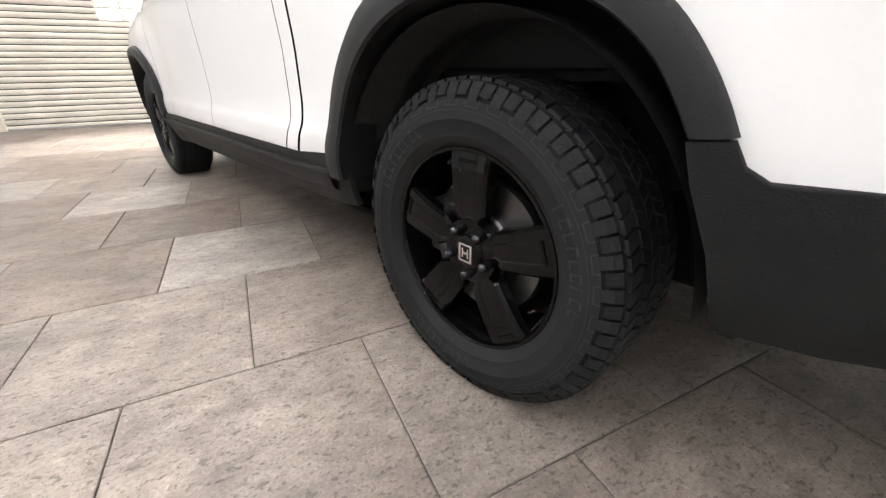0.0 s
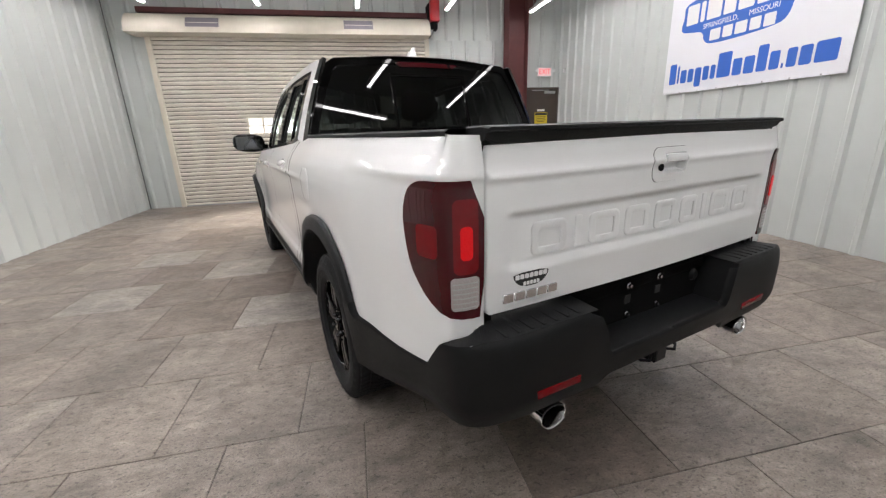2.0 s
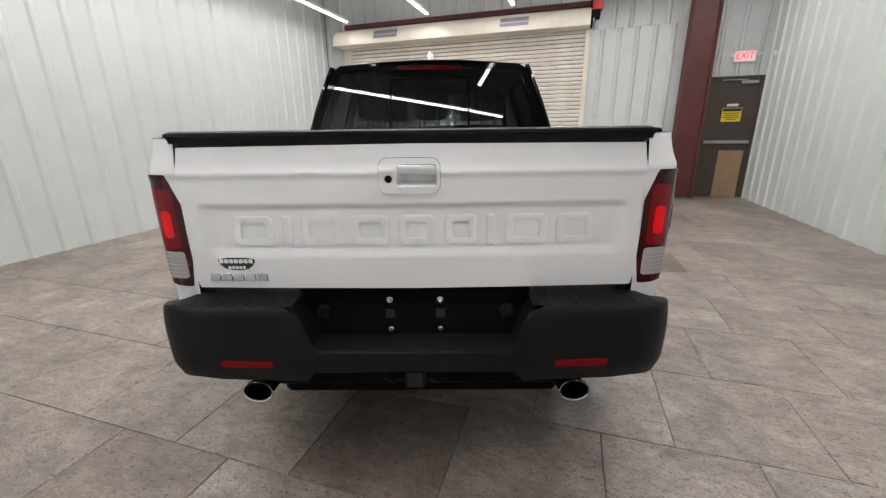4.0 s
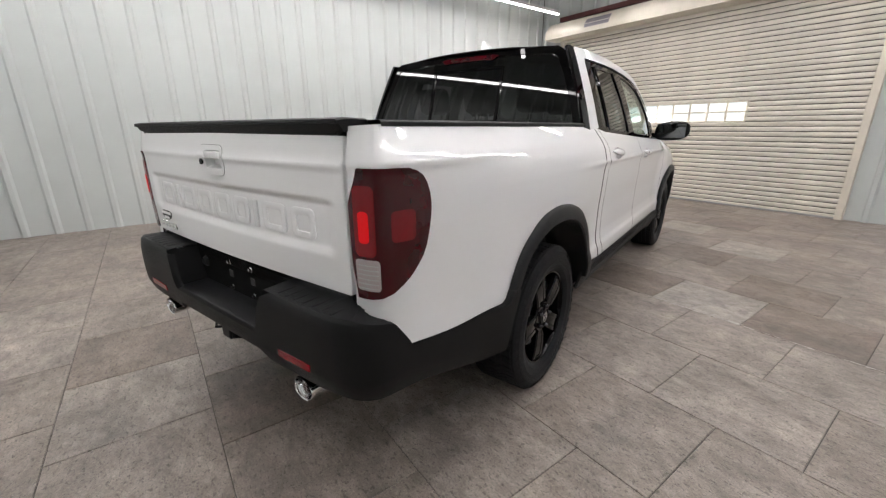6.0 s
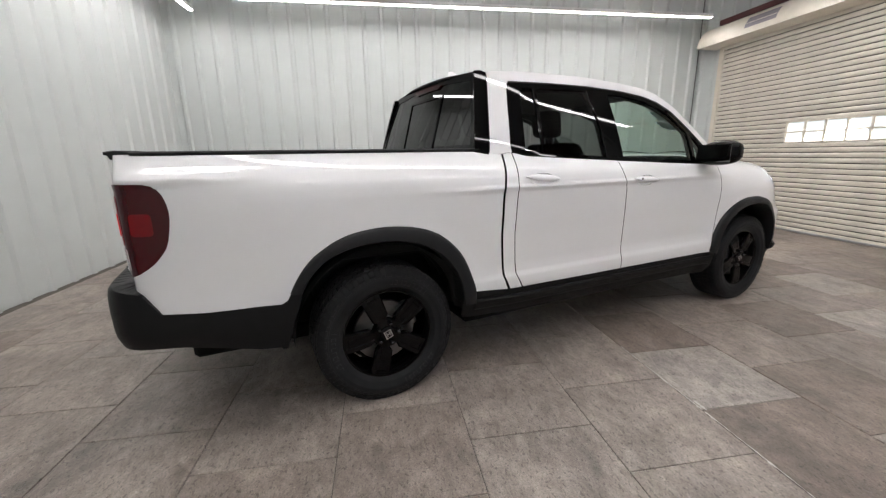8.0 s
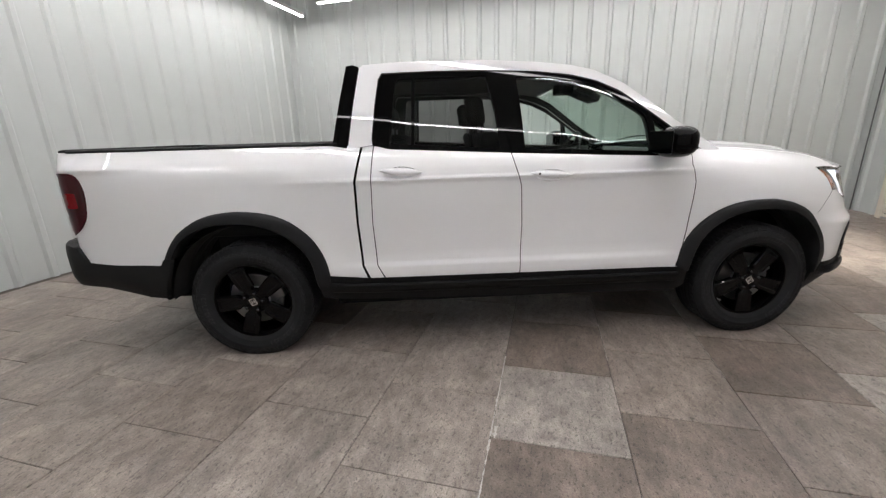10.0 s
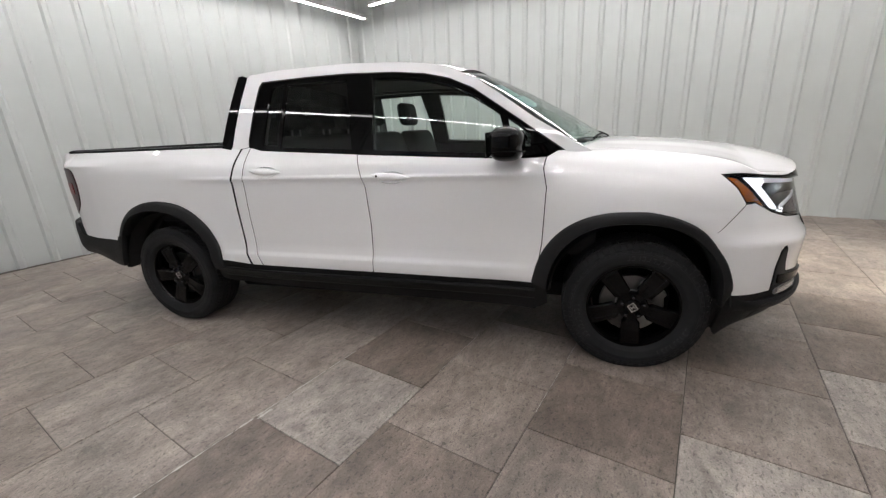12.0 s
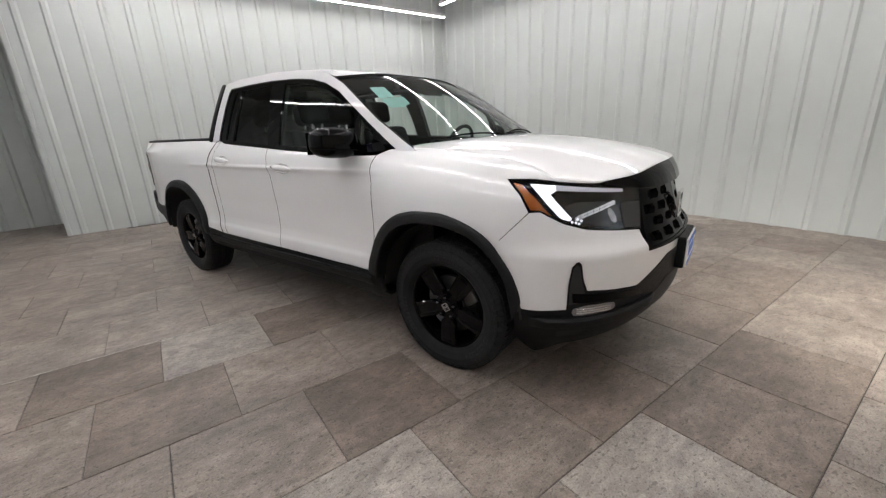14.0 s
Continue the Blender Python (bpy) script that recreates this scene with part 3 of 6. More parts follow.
DOOR_D = hermite([0.26, 0.34, 0.44, 0.52, 0.56, 0.60, 0.66, 0.78, 0.92, 1.02, 1.06, 1.078, 1.086, 1.093, 1.101, 1.118, 1.15, 1.175, 1.20, 1.25, 1.30],
                 [-0.10, -0.055, -0.018, -0.002, -0.004, -0.016, -0.022, -0.021, -0.014, -0.010, -0.007, -0.001, 0.0015, 0.000, -0.005, -0.010, -0.020, -0.031, -0.046, -0.086, -0.13])
TAIL_D = hermite([0.26, 0.44, 0.60, 0.72, 0.85, 1.0, 1.10, 1.165, 1.183, 1.192, 1.21, 1.24, 1.30], [-0.05, -0.01, -0.005, -0.012, -0.014, -0.010, -0.010, -0.012, -0.008, -0.008, -0.022, -0.052, -0.105])
_low = hermite([0.26, 0.40, 0.55, 0.70, 0.80, 0.88, 0.92], [-0.05, -0.02, -0.004, -0.003, 0.004, 0.0095, 0.0105])


def FENDER_D(z):
    """Upright below, then one full round up to the hood."""
    q = np.clip((np.asarray(z, float) - 0.92) / 0.288, 0, 0.992)
    return np.where(np.asarray(z) < 0.92, _low(z), 0.0105 - 0.245 * (1 - np.sqrt(1 - q * q))) - 3.0 * np.clip(np.asarray(z) - 1.2057, 0, 1)



NOSE_D = hermite([0.22, 0.30, 0.40, 0.50, 0.60, 0.68, 0.715, 0.735, 0.76, 0.79, 0.83, 0.90, 0.98, 1.04, 1.08, 1.12, 1.17], [-0.16, -0.08, -0.02, -0.004, 0.0, 0.006, 0.008, 0.004, -0.012, -0.028, -0.040, -0.062, -0.085, -0.105, -0.13, -0.17, -0.24])
BED_D = hermite([0.26, 0.34, 0.44, 0.52, 0.60, 0.78, 0.92, 1.02, 1.08, 1.12, 1.15, 1.20, 1.25, 1.30], [-0.10, -0.055, -0.018, -0.003, -0.010, -0.010, -0.007, -0.006, -0.006, -0.009, -0.015, -0.040, -0.080, -0.126])
HOOD_DROP = hermite([2.6, 2.9, 3.2, 3.5, 3.8, 4.2, 4.8], [0.0, 0.0, -0.022, -0.052, -0.085, -0.10, -0.10])


def offset(s, z):
    wr, wf, wn = smooth(s_y(-0.35), s_y(-0.85), s), smooth(2.45, 2.95, s), smooth(s_y(3.35), s_front(0.80), s)
    # the shoulder leans in on the side, but hardly beside the tailgate
    wc = smooth(s_y(-0.93), s_rear(0.80), s)
    tail = TAIL_D(np.minimum(z, 1.192)) + (TAIL_D(z) - TAIL_D(1.192)) * (z > 1.192) * (1 - 0.80 * wc)
    wb = smooth(0.72, 0.15, s)
    d = (DOOR_D(z) * (1 - wb) + BED_D(z) * wb) * (1 - wr) * (1 - wf) + tail * wr + FENDER_D(z - HOOD_DROP(s) * smooth(0.8, 1.1, z)) * wf * (1 - wn) + NOSE_D(z) * wf * wn
    # a soft swelling over the wheels
    for y0 in (0.0, 3.18):
        r = np.hypot(s - y0, z - 0.37)
        d = d + 0.010 * np.exp(-((r - 0.52) / 0.09) ** 2) * smooth(0.95, 0.85, z)
    return d


def side(s, z, out=0.0):
    s, z = np.asarray(s, float), np.asarray(z, float)
    x, y = PX(s), PY(s)
    tx, ty = (PX(s + 1e-3) - PX(s - 1e-3)), (PY(s + 1e-3) - PY(s - 1e-3))
    l = np.hypot(tx, ty)
    d = offset(s, z) + out
    return np.stack([x + d * ty / l, y - d * tx / l, z + 0 * s], -1)


def house(y, z, out=0.0):
    """The cab's side above the belt."""
    y, z = np.asarray(y, float), np.asarray(z, float)
    h = z - 1.20
    x = 0.895 - 0.264 * h - 0.20 * h * h - 0.10 * np.clip(y - 2.0, 0, 2) ** 1.7 - 0.10 * np.clip(1.0 - y, 0, 2) ** 1.6
    return np.stack([x + out, y + 0 * x, z + out * 0.3 + 0 * x], -1)


ROOF_Z = hermite([0.55, 0.70, 0.90, 1.2, 1.6, 1.9, 2.1, 2.3], [1.752, 1.774, 1.787, 1.794, 1.785, 1.757, 1.726, 1.68])
GLASS_P = (-0.2977, 0.302, -0.077, -0.6547, 1.4935)
GLASS_Z = lambda y: np.polyval(GLASS_P, np.asarray(y, float) - 2.6)


def roof(x, y, out=0.0):
    x, y = np.asarray(x, float), np.asarray(y, float)
    z = ROOF_Z(y) - (0.05 - 0.018 * smooth(1.4, 2.1, y)) * (np.abs(x) / 0.68) ** 2.4 - 0.03 * smooth(0.58, 0.74, np.abs(x))
    # its front edge runs on into the windshield
    z = np.where(y > 2.0, np.minimum(z, windshield(x, y)[..., 2] + 0.02 - 0.02 * smooth(2.0, 2.15, y)), z)
    return np.stack([x, y + 0 * z, z + out], -1)


def windshield(x, y, out=0.0):
    """Its middle stands ahead of its edges."""
    x, y = np.asarray(x, float), np.asarray(y, float)
    e = (np.abs(x) / 0.72) ** 2.2
    z = GLASS_Z(y + 0.12 * e + 0.10 * smooth(2.1, 2.95, y) * (e - 1)) - 0.04 * (np.abs(x) / 0.66) ** 2.4 * smooth(2.5, 1.9, y)
    return np.stack([x, y + 0 * z, z + out], -1)


HOOD_Z = hermite([2.7, 2.95, 3.2, 3.5, 3.75, 3.9, 4.02, 4.1], [1.245, 1.241, 1.232, 1.206, 1.174, 1.146, 1.110, 1.072])


# the front edge of the hood, over the lamps and the bar
_es = np.array([3.766, 3.88, 4.00, 4.12, 4.22, 4.33, 4.45, 4.60, S1])
_ez = np.array([1.058, 1.050, 1.044, 1.050, 1.060, 1.072, 1.084, 1.091, 1.093])
_e = side(_es, _ez, np.array([0.0, 0.0, 0.004, 0.016, 0.022, 0.024, 0.024, 0.024, 0.024]))[::-1]
EDGE_Y, EDGE_Z = hermite(_e[:, 0], _e[:, 1]), hermite(_e[:, 0], _e[:, 2])
EDGE_X = float(_e[-1, 0])
# the side edge of the hood, against the fenders
FENDER_TOP = [(2.76, 1.200), (2.85, 1.201), (2.95, 1.200), (3.1, 1.190), (3.25, 1.175), (3.4, 1.158), (3.5, 1.145), (3.627, 1.115), (3.766, 1.057)]
_t = side(*np.array(FENDER_TOP).T)
SIDE_X, SIDE_Z = hermite(_t[:, 1], _t[:, 0]), hermite(_t[:, 1], _t[:, 2])
SIDE_END = float(_t[-1, 1])


def hood_base(a, y):
    """Crowned between the middle line and the fenders."""
    yy = np.clip(y, 2.76, SIDE_END)
    t = np.clip(a / SIDE_X(yy), 0, 1.02)
    return HOOD_Z(y) - (HOOD_Z(y) - SIDE_Z(yy) - 0.004) * t ** 2.8


def hood(x, y, out=0.0):
    x, y = np.asarray(x, float), np.asarray(y, float)
    a = np.abs(x)
    k = np.minimum(a, EDGE_X)
    ey = EDGE_Y(k)
    fall = np.clip((y - ey + 0.75) / 0.75, 0, 1.05) ** 2.6
    z = hood_base(a, y) + (EDGE_Z(k) + 0.008 - hood_base(k, ey)) * fall
    # two long creases that run towards the bar
    z = z + 0.007 * smooth(0.56, 0.44, a - 0.10 * (3.9 - y)) * smooth(4.0, 3.5, y) * smooth(2.9, 3.15, y)
    return np.stack([x, y + 0 * z, z + out], -1)


def tailgate(x, z, out=0.0):
    x, z = np.asarray(x, float), np.asarray(z, float)
    y = -1.058 - 0.016 * (1 - (x / 0.75) ** 2) + 0.05 * np.clip(z - 1.185, 0, 1) * 3 + 0.03 * np.clip(0.93 - z, 0, 1) - 0.006 * np.exp(-((z - 1.185) / 0.012) ** 2)
    inside = smooth(0.70, 0.64, np.abs(x)) * smooth(0.915, 0.935, z) * smooth(1.085, 1.065, z)
    y = y + 0.010 * inside
    return np.stack([x, y - out, z + 0 * x], -1)


def cab_back(x, z, out=0.0):
    x, z = np.asarray(x, float), np.asarray(z, float)
    y = 0.616 + 0.26 * (z - 1.5) + 0.010 * (np.abs(x) / 0.8) ** 2.5
    return np.stack([x, y - out, z + 0 * x], -1)


from mathutils import geometry


def dense(poly, step):
    """The outline with its long edges divided."""
    out = []
    for a, b in zip(poly, poly[1:] + poly[:1]):
        k = max(1, int(math.hypot(b[0] - a[0], b[1] - a[1]) / step))
        out += [(a[0] + (b[0] - a[0]) * i / k, a[1] + (b[1] - a[1]) * i / k) for i in range(k)]
    return out


def inside_poly(px, py, poly):
    hit = np.zeros(px.shape, bool)
    for (x0, y0), (x1, y1) in zip(poly, poly[1:] + poly[:1]):
        if y0 != y1:
            hit ^= ((y0 > py) != (y1 > py)) & (px < (x1 - x0) * (py - y0) / (y1 - y0) + x0)
    return hit


def patch_data(outline, surf, step=0.03, holes=(), out=0.0, depth=0.018, soften=0.5):
    """A panel: the part of a surface inside an outline, with an edge turned inward. Returns verts, faces, normals."""
    rings = [dense([tuple(p) for p in outline], step)] + [dense([tuple(p) for p in h], step) for h in holes]
    pts, edges = [], []
    for r in rings:
        k = len(pts)
        pts += r
        edges += [(k + i, k + (i + 1) % len(r)) for i in range(len(r))]
    rim = np.array(pts)
    x0, y0, x1, y1 = rim[:, 0].min(), rim[:, 1].min(), rim[:, 0].max(), rim[:, 1].max()
    gx, gy = np.meshgrid(np.arange(x0 + step / 2, x1, step), np.arange(y0 + step / 2, y1, step))
    gx, gy = gx.ravel(), gy.ravel()
    ok = inside_poly(gx, gy, rings[0])
    for r in rings[1:]:
        ok &= ~inside_poly(gx, gy, r)
    gx, gy = gx[ok], gy[ok]
    if len(gx):
        near = np.full(len(gx), 9.0)
        for q in np.array_split(rim, max(1, len(rim) // 200)):
            near = np.minimum(near, np.hypot(gx[:, None] - q[None, :, 0], gy[:, None] - q[None, :, 1]).min(1))
        gx, gy = gx[near > step * 0.45], gy[near > step * 0.45]
    pts = pts + list(zip(gx.tolist(), gy.tolist()))
    v2, _, tris, *_ = geometry.delaunay_2d_cdt([Vector(p) for p in pts], edges, [], 1, 1e-5)
    p = np.array([tuple(v) for v in v2])
    co = surf(p[:, 0], p[:, 1], out)
    e = 2e-3
    du = surf(p[:, 0] + e, p[:, 1], out) - surf(p[:, 0] - e, p[:, 1], out)
    dv = surf(p[:, 0], p[:, 1] + e, out) - surf(p[:, 0], p[:, 1] - e, out)
    nor = np.cross(du, dv)
    nor /= np.linalg.norm(nor, axis=1)[:, None] + 1e-12
    tris = [tuple(t) for t in tris]
    if holes:
        mid = np.array([(p[t[0]] + p[t[1]] + p[t[2]]) / 3 for t in tris])
        cut = np.zeros(len(tris), bool)
        for r in rings[1:]:
            cut |= inside_poly(mid[:, 0], mid[:, 1], r)
        tris = [t for t, c in zip(tris, cut) if not c]
    a, b, c = (co[[t[i] for t in tris]] for i in range(3))
    face_n = np.cross(b - a, c - a)
    if (face_n * nor[[t[0] for t in tris]]).sum() < 0:
        tris = [t[::-1] for t in tris]
    return co, tris, nor


def panel(name, outline, surf, mat, parent, label="", step=0.03, holes=(), out=0.0, depth=None, flip=False, outward=None, soften=None):
    """A panel as a mesh with smooth normals; flip: its mirror image; outward: a point that lies behind it."""
    co, tris, nor = patch_data(outline, surf, step, holes, out)
    shaded_joint = depth is None and mat == PAINT           # its turned-in edge is black for the shade in the joint
    depth = (0.006 if mat == PAINT else 0.018) if depth is None else depth
    soften = 0.0 if soften is None else soften
    behind = np.array(outward if outward is not None else (0.0, 1.6, 0.8))
    if ((co - behind) * nor).sum() < 0:
        nor, tris = -nor, [t[::-1] for t in tris]
    nv = len(co)
    count = {}
    for t in tris:
        for i in range(3):
            a, b = t[i], t[(i + 1) % 3]
            count[(a, b)] = 1
    border = [(a, b) for a, b in count if (b, a) not in count]
    ids = sorted({i for e in border for i in e})
    # edge: normals lean outwards along the rim, then a turned-in strip
    lean = {i: np.zeros(3) for i in ids}
    for a, b in border:
        d = np.cross(co[b] - co[a], nor[a])
        d /= np.linalg.norm(d) + 1e-12
        lean[a] += d
        lean[b] += d
    normals = nor.copy()
    low = {}
    verts, faces, extra = list(map(tuple, co)), list(tris), []
    for k, i in enumerate(ids):
        l = lean[i] / (np.linalg.norm(lean[i]) + 1e-12)
        normals[i] = nor[i] + soften * l
        low[i] = nv + k
        verts.append(tuple(co[i] - depth * nor[i] + 0.1 * depth * l))
        extra.append(l + 0.3 * nor[i])
    for a, b in border:
        faces.append((b, a, low[a], low[b]))
    normals = np.vstack([normals, np.array(extra)]) if extra else normals
    normals /= np.linalg.norm(normals, axis=1)[:, None] + 1e-12
    if flip:
        verts = [(-x, y, z) for x, y, z in verts]
        faces = [f[::-1] for f in faces]
        normals = normals * np.array([-1, 1, 1])
    me = to_mesh(name, verts, faces, mat, True)
    if shaded_joint:
        me.materials.append(MATTE)
        me.polygons.foreach_set("material_index", [int(i >= len(tris)) for i in range(len(faces))])
    me.normals_split_custom_set_from_vertices([tuple(n) for n in normals])
    return child(name, me, parent, label)


def both(name, outline, surf, mat, parent, label="", **k):
    """A panel on the right side and its mirror image on the left."""
    return [panel(name, outline, surf, mat, parent, label, flip=f, **k) for f in (False, True)]


def mirrored(poly):
    """A half outline that starts and ends on the middle line, made whole."""
    return poly + [(-x, y) for x, y in reversed(poly) if abs(x) > 1e-6]


truck = thing("pickup_truck", "white four-door pickup truck with black trim standing on tiled floor", "truck", pose(0.011, 0, 0, 0, 0, 0.2))

# -- body panels --
ARCH_R = [(-0.456, 0.672), (-0.435, 0.712), (-0.406, 0.757), (-0.36, 0.812), (-0.30, 0.858), (-0.22, 0.900), (-0.12, 0.927), (0.0, 0.937), (0.10, 0.93), (0.20, 0.91), (0.29, 0.872), (0.37, 0.81), (0.43, 0.74), (0.475, 0.65), (0.505, 0.54)]
ARCH_F = [(2.64, 0.50), (2.665, 0.60), (2.705, 0.69), (2.77, 0.775), (2.85, 0.838), (2.95, 0.88), (3.06, 0.898), (3.18, 0.90), (3.29, 0.882), (3.39, 0.845), (3.47, 0.79), (3.535, 0.71), (3.59, 0.62), (3.625, 0.50)]
ARCH_R_IN = [(-0.406, 0.668), (-0.384, 0.706), (-0.352, 0.752), (-0.32, 0.783), (-0.28, 0.812), (-0.20, 0.845), (-0.10, 0.865), (0.0, 0.868), (0.10, 0.855), (0.195, 0.825), (0.285, 0.77), (0.355, 0.695), (0.405, 0.60), (0.43, 0.46)]
ARCH_F_IN = [(2.72, 0.46), (2.735, 0.55), (2.77, 0.645), (2.825, 0.725), (2.90, 0.785), (2.98, 0.82), (3.08, 0.838), (3.18, 0.84), (3.28, 0.828), (3.37, 0.795), (3.45, 0.74), (3.515, 0.665), (3.56, 0.57), (3.585, 0.40)]
grow = lambda arch, y0, k: [(y0 + (y - y0) * k, 0.37 + (z - 0.37) * k) for y, z in arch]
TE = s_rear(0.743)                           # the edge beside the tailgate
bed_out = [(TE, 1.288), (-1.05, 1.292), (-0.9, 1.295), (0.0, 1.290), (0.733, 1.283), (0.726, 1.245), (0.690, 1.08), (0.686, 0.83), (0.698, 0.58), (0.733, 0.49), (0.50, 0.50)] + grow(ARCH_R, 0.0, 0.98)[::-1] + [
    (-0.475, 0.61), (-0.8, 0.622), (-0.955, 0.632), (-1.03, 0.682), (TE, 0.728)]
both("bed_side", bed_out, side, PAINT, truck, "white bed side panel", step=0.011)
both("cab_corner", [(0.748, 1.283), (0.806, 1.28), (0.789, 1.10), (0.779, 0.83), (0.789, 0.58), (0.833, 0.49), (0.752, 0.49), (0.712, 0.58), (0.700, 0.83), (0.704, 1.08), (0.74, 1.245)], side, PAINT, truck, step=0.02)
ell = lambda s, z, a, b: [(s + a * math.cos(k * math.pi / 12), z + b * math.sin(k * math.pi / 12)) for k in range(24)]
CUPS = [(0.968, 1.126, 0.088, 0.034), (1.838, 1.084, 0.088, 0.034)]
rear_doors = both("rear_door", [(0.812, 1.278), (0.90, 1.256), (1.25, 1.236), (1.608, 1.216), (1.625, 1.15), (1.662, 1.03), (1.672, 0.80), (1.662, 0.495), (0.84, 0.495), (0.795, 0.58), (0.784, 0.83), (0.794, 1.10)], side, PAINT, truck, "white rear door", step=0.010, holes=(ell(*CUPS[0]),))
front_doors = both("front_door", [(1.613, 1.215), (2.10, 1.190), (2.54, 1.170), (2.70, 1.172), (2.688, 1.12), (2.706, 1.02), (2.690, 0.72), (2.655, 0.49), (1.667, 0.495), (1.677, 0.80), (1.667, 1.03), (1.630, 1.15)], side, PAINT, truck, "white front door", step=0.010, holes=(ell(*CUPS[1]),))
for pair, (cs, cz, ca, cb) in zip((rear_doors, front_doors), CUPS):
    bowl = lambda s, z, out=0.0: side(s, z, out - 0.022 * np.sqrt(np.clip(1.0 - ((np.asarray(s) - cs) / ca) ** 2 - ((np.asarray(z) - cz) / cb) ** 2, 0, 1)))
    for door, f in zip(pair, (False, True)):
        panel("handle_cup", ell(cs, cz, ca, cb), bowl, PAINT, door, "white hollow behind the handle", step=0.008, depth=0.001, flip=f)
fender_out = [(2.705, 1.172)] + FENDER_TOP + [(3.64, 1.068), (3.528, 1.068), (3.60, 1.000), (3.645, 0.925), (3.52, 0.796)] + grow(ARCH_F, 3.18, 0.98)[:-3][::-1] + [
    (2.661, 0.49), (2.695, 0.72), (2.711, 1.02), (2.693, 1.12)]
both("front_fender", fender_out, side, PAINT, truck, "white front fender", step=0.014)
nose_low = [(S1, 0.655), (4.47, 0.655), (4.21, 0.548), (3.925, 0.570), (3.905, 0.62), (3.891, 0.698), (3.880, 0.712), (3.866, 0.710), (3.852, 0.69), (3.841, 0.60), (3.838, 0.475), (3.63, 0.462)]
nose = [(3.5225, 0.7945), (3.648, 0.9225), (3.70, 0.925), (3.81, 0.872), (3.92, 0.844), (4.10, 0.826), (4.235, 0.812), (4.27, 0.715), (S1, 0.70)] + nose_low + [(3.60, 0.50), (3.565, 0.62), (3.51, 0.71), (3.45, 0.78), (3.50, 0.797)]
both("front_bumper_cover", nose, side, PAINT, truck, "white front bumper cover", step=0.016)
lower = [(3.60, 0.46), (3.63, 0.458), (3.834, 0.470), (3.837, 0.60), (3.848, 0.687), (3.866, 0.705), (3.878, 0.707), (3.887, 0.695), (3.901, 0.62), (3.921, 0.566), (4.21, 0.543), (4.47, 0.650), (S1, 0.650), (S1, 0.295), (4.3, 0.27), (4.0, 0.228), (3.85, 0.205), (3.76, 0.168), (3.67, 0.165), (3.61, 0.235)]
both("lower_bumper", lower, side, PLASTIC, truck, "black plastic lower front bumper", step=0.028, out=0.004)

# -- hood, roof, glass --
hood_half = [(0.0, 3.065), (0.30, 3.03), (0.50, 2.965), (0.66, 2.865), (float(SIDE_X(2.80)) - 0.004, 2.80)] + [(float(SIDE_X(y)) - 0.0035, y) for y in np.linspace(2.84, SIDE_END - 0.02, 18)] + [(x, float(EDGE_Y(x)) + 0.006) for x in np.linspace(EDGE_X - 0.012, 0, 22)]
panel("hood", mirrored(hood_half), hood, PAINT, truck, "white hood with raised middle", step=0.02, depth=0.012, outward=(0, 3.4, 0))
roof_half = [(0.0, 0.665), (0.3, 0.67), (0.56, 0.69), (0.660, 0.72), (0.674, 0.9), (0.677, 1.4), (0.674, 1.75), (0.671, 1.93), (0.683, 2.05), (0.697, 2.14), (0.688, 2.180), (0.62, 2.205), (0.5, 2.225), (0.3, 2.242), (0.0, 2.25)]
panel("roof", mirrored(roof_half), roof, PAINT, truck, "white roof", step=0.025, outward=(0, 1.4, 0))
shield_half = [(0.0, 2.254), (0.3, 2.246), (0.5, 2.229), (0.62, 2.209), (0.688, 2.184), (0.701, 2.158), (0.724, 2.317), (0.754, 2.50), (0.777, 2.64), (0.789, 2.75), (0.788, 2.83), (0.72, 2.90), (0.62, 2.965), (0.5, 3.02), (0.3, 3.09), (0.0, 3.13)]
panel("windshield", mirrored(shield_half), windshield, GLASS, truck, "clear raked windshield", step=0.05, outward=(0, 2.2, 0.5), depth=0.004, out=-0.011)
frame_out = [(0.66, 1.262), (0.804, 1.282), (0.800, 1.32), (0.825, 1.52), (0.848, 1.655), (0.870, 1.688), (1.2, 1.694), (1.5, 1.692), (1.8, 1.676), (2.0, 1.652), (2.15, 1.615), (2.29, 1.553), (2.47, 1.43), (2.64, 1.312), (2.80, 1.20), (2.72, 1.170), (2.86, 1.176), (2.94, 1.188), (2.87, 1.228),
             (2.75, 1.304), (2.64, 1.370), (2.50, 1.470), (2.317, 1.596), (2.145, 1.676), (2.0, 1.709), (1.81, 1.731), (1.47, 1.752), (1.0, 1.752), (0.76, 1.740), (0.738, 1.725), (0.70, 1.52)]
both("cab_frame", frame_out, house, PAINT, truck, "white roof rail and pillars", step=0.024, outward=(0, 1.5, 1.4))
dlo = [(0.806, 1.28), (0.802, 1.32), (0.828, 1.52), (0.852, 1.65), (0.873, 1.683), (1.2, 1.690), (1.5, 1.688), (1.8, 1.672), (2.0, 1.648), (2.15, 1.611), (2.29, 1.548), (2.47, 1.425), (2.64, 1.306), (2.79, 1.200), (2.70, 1.180), (2.54, 1.176), (1.615, 1.221), (0.92, 1.260)]
rear_hole = [(0.905, 1.292), (0.925, 1.50), (0.945, 1.64), (0.965, 1.658), (1.49, 1.664), (1.535, 1.45), (1.555, 1.247), (1.2, 1.266)]
front_hole = [(1.700, 1.240), (1.685, 1.45), (1.665, 1.655), (1.85, 1.645), (2.0, 1.622), (2.14, 1.585), (2.27, 1.527), (2.40, 1.446), (2.445, 1.412), (2.462, 1.35), (2.48, 1.200)]
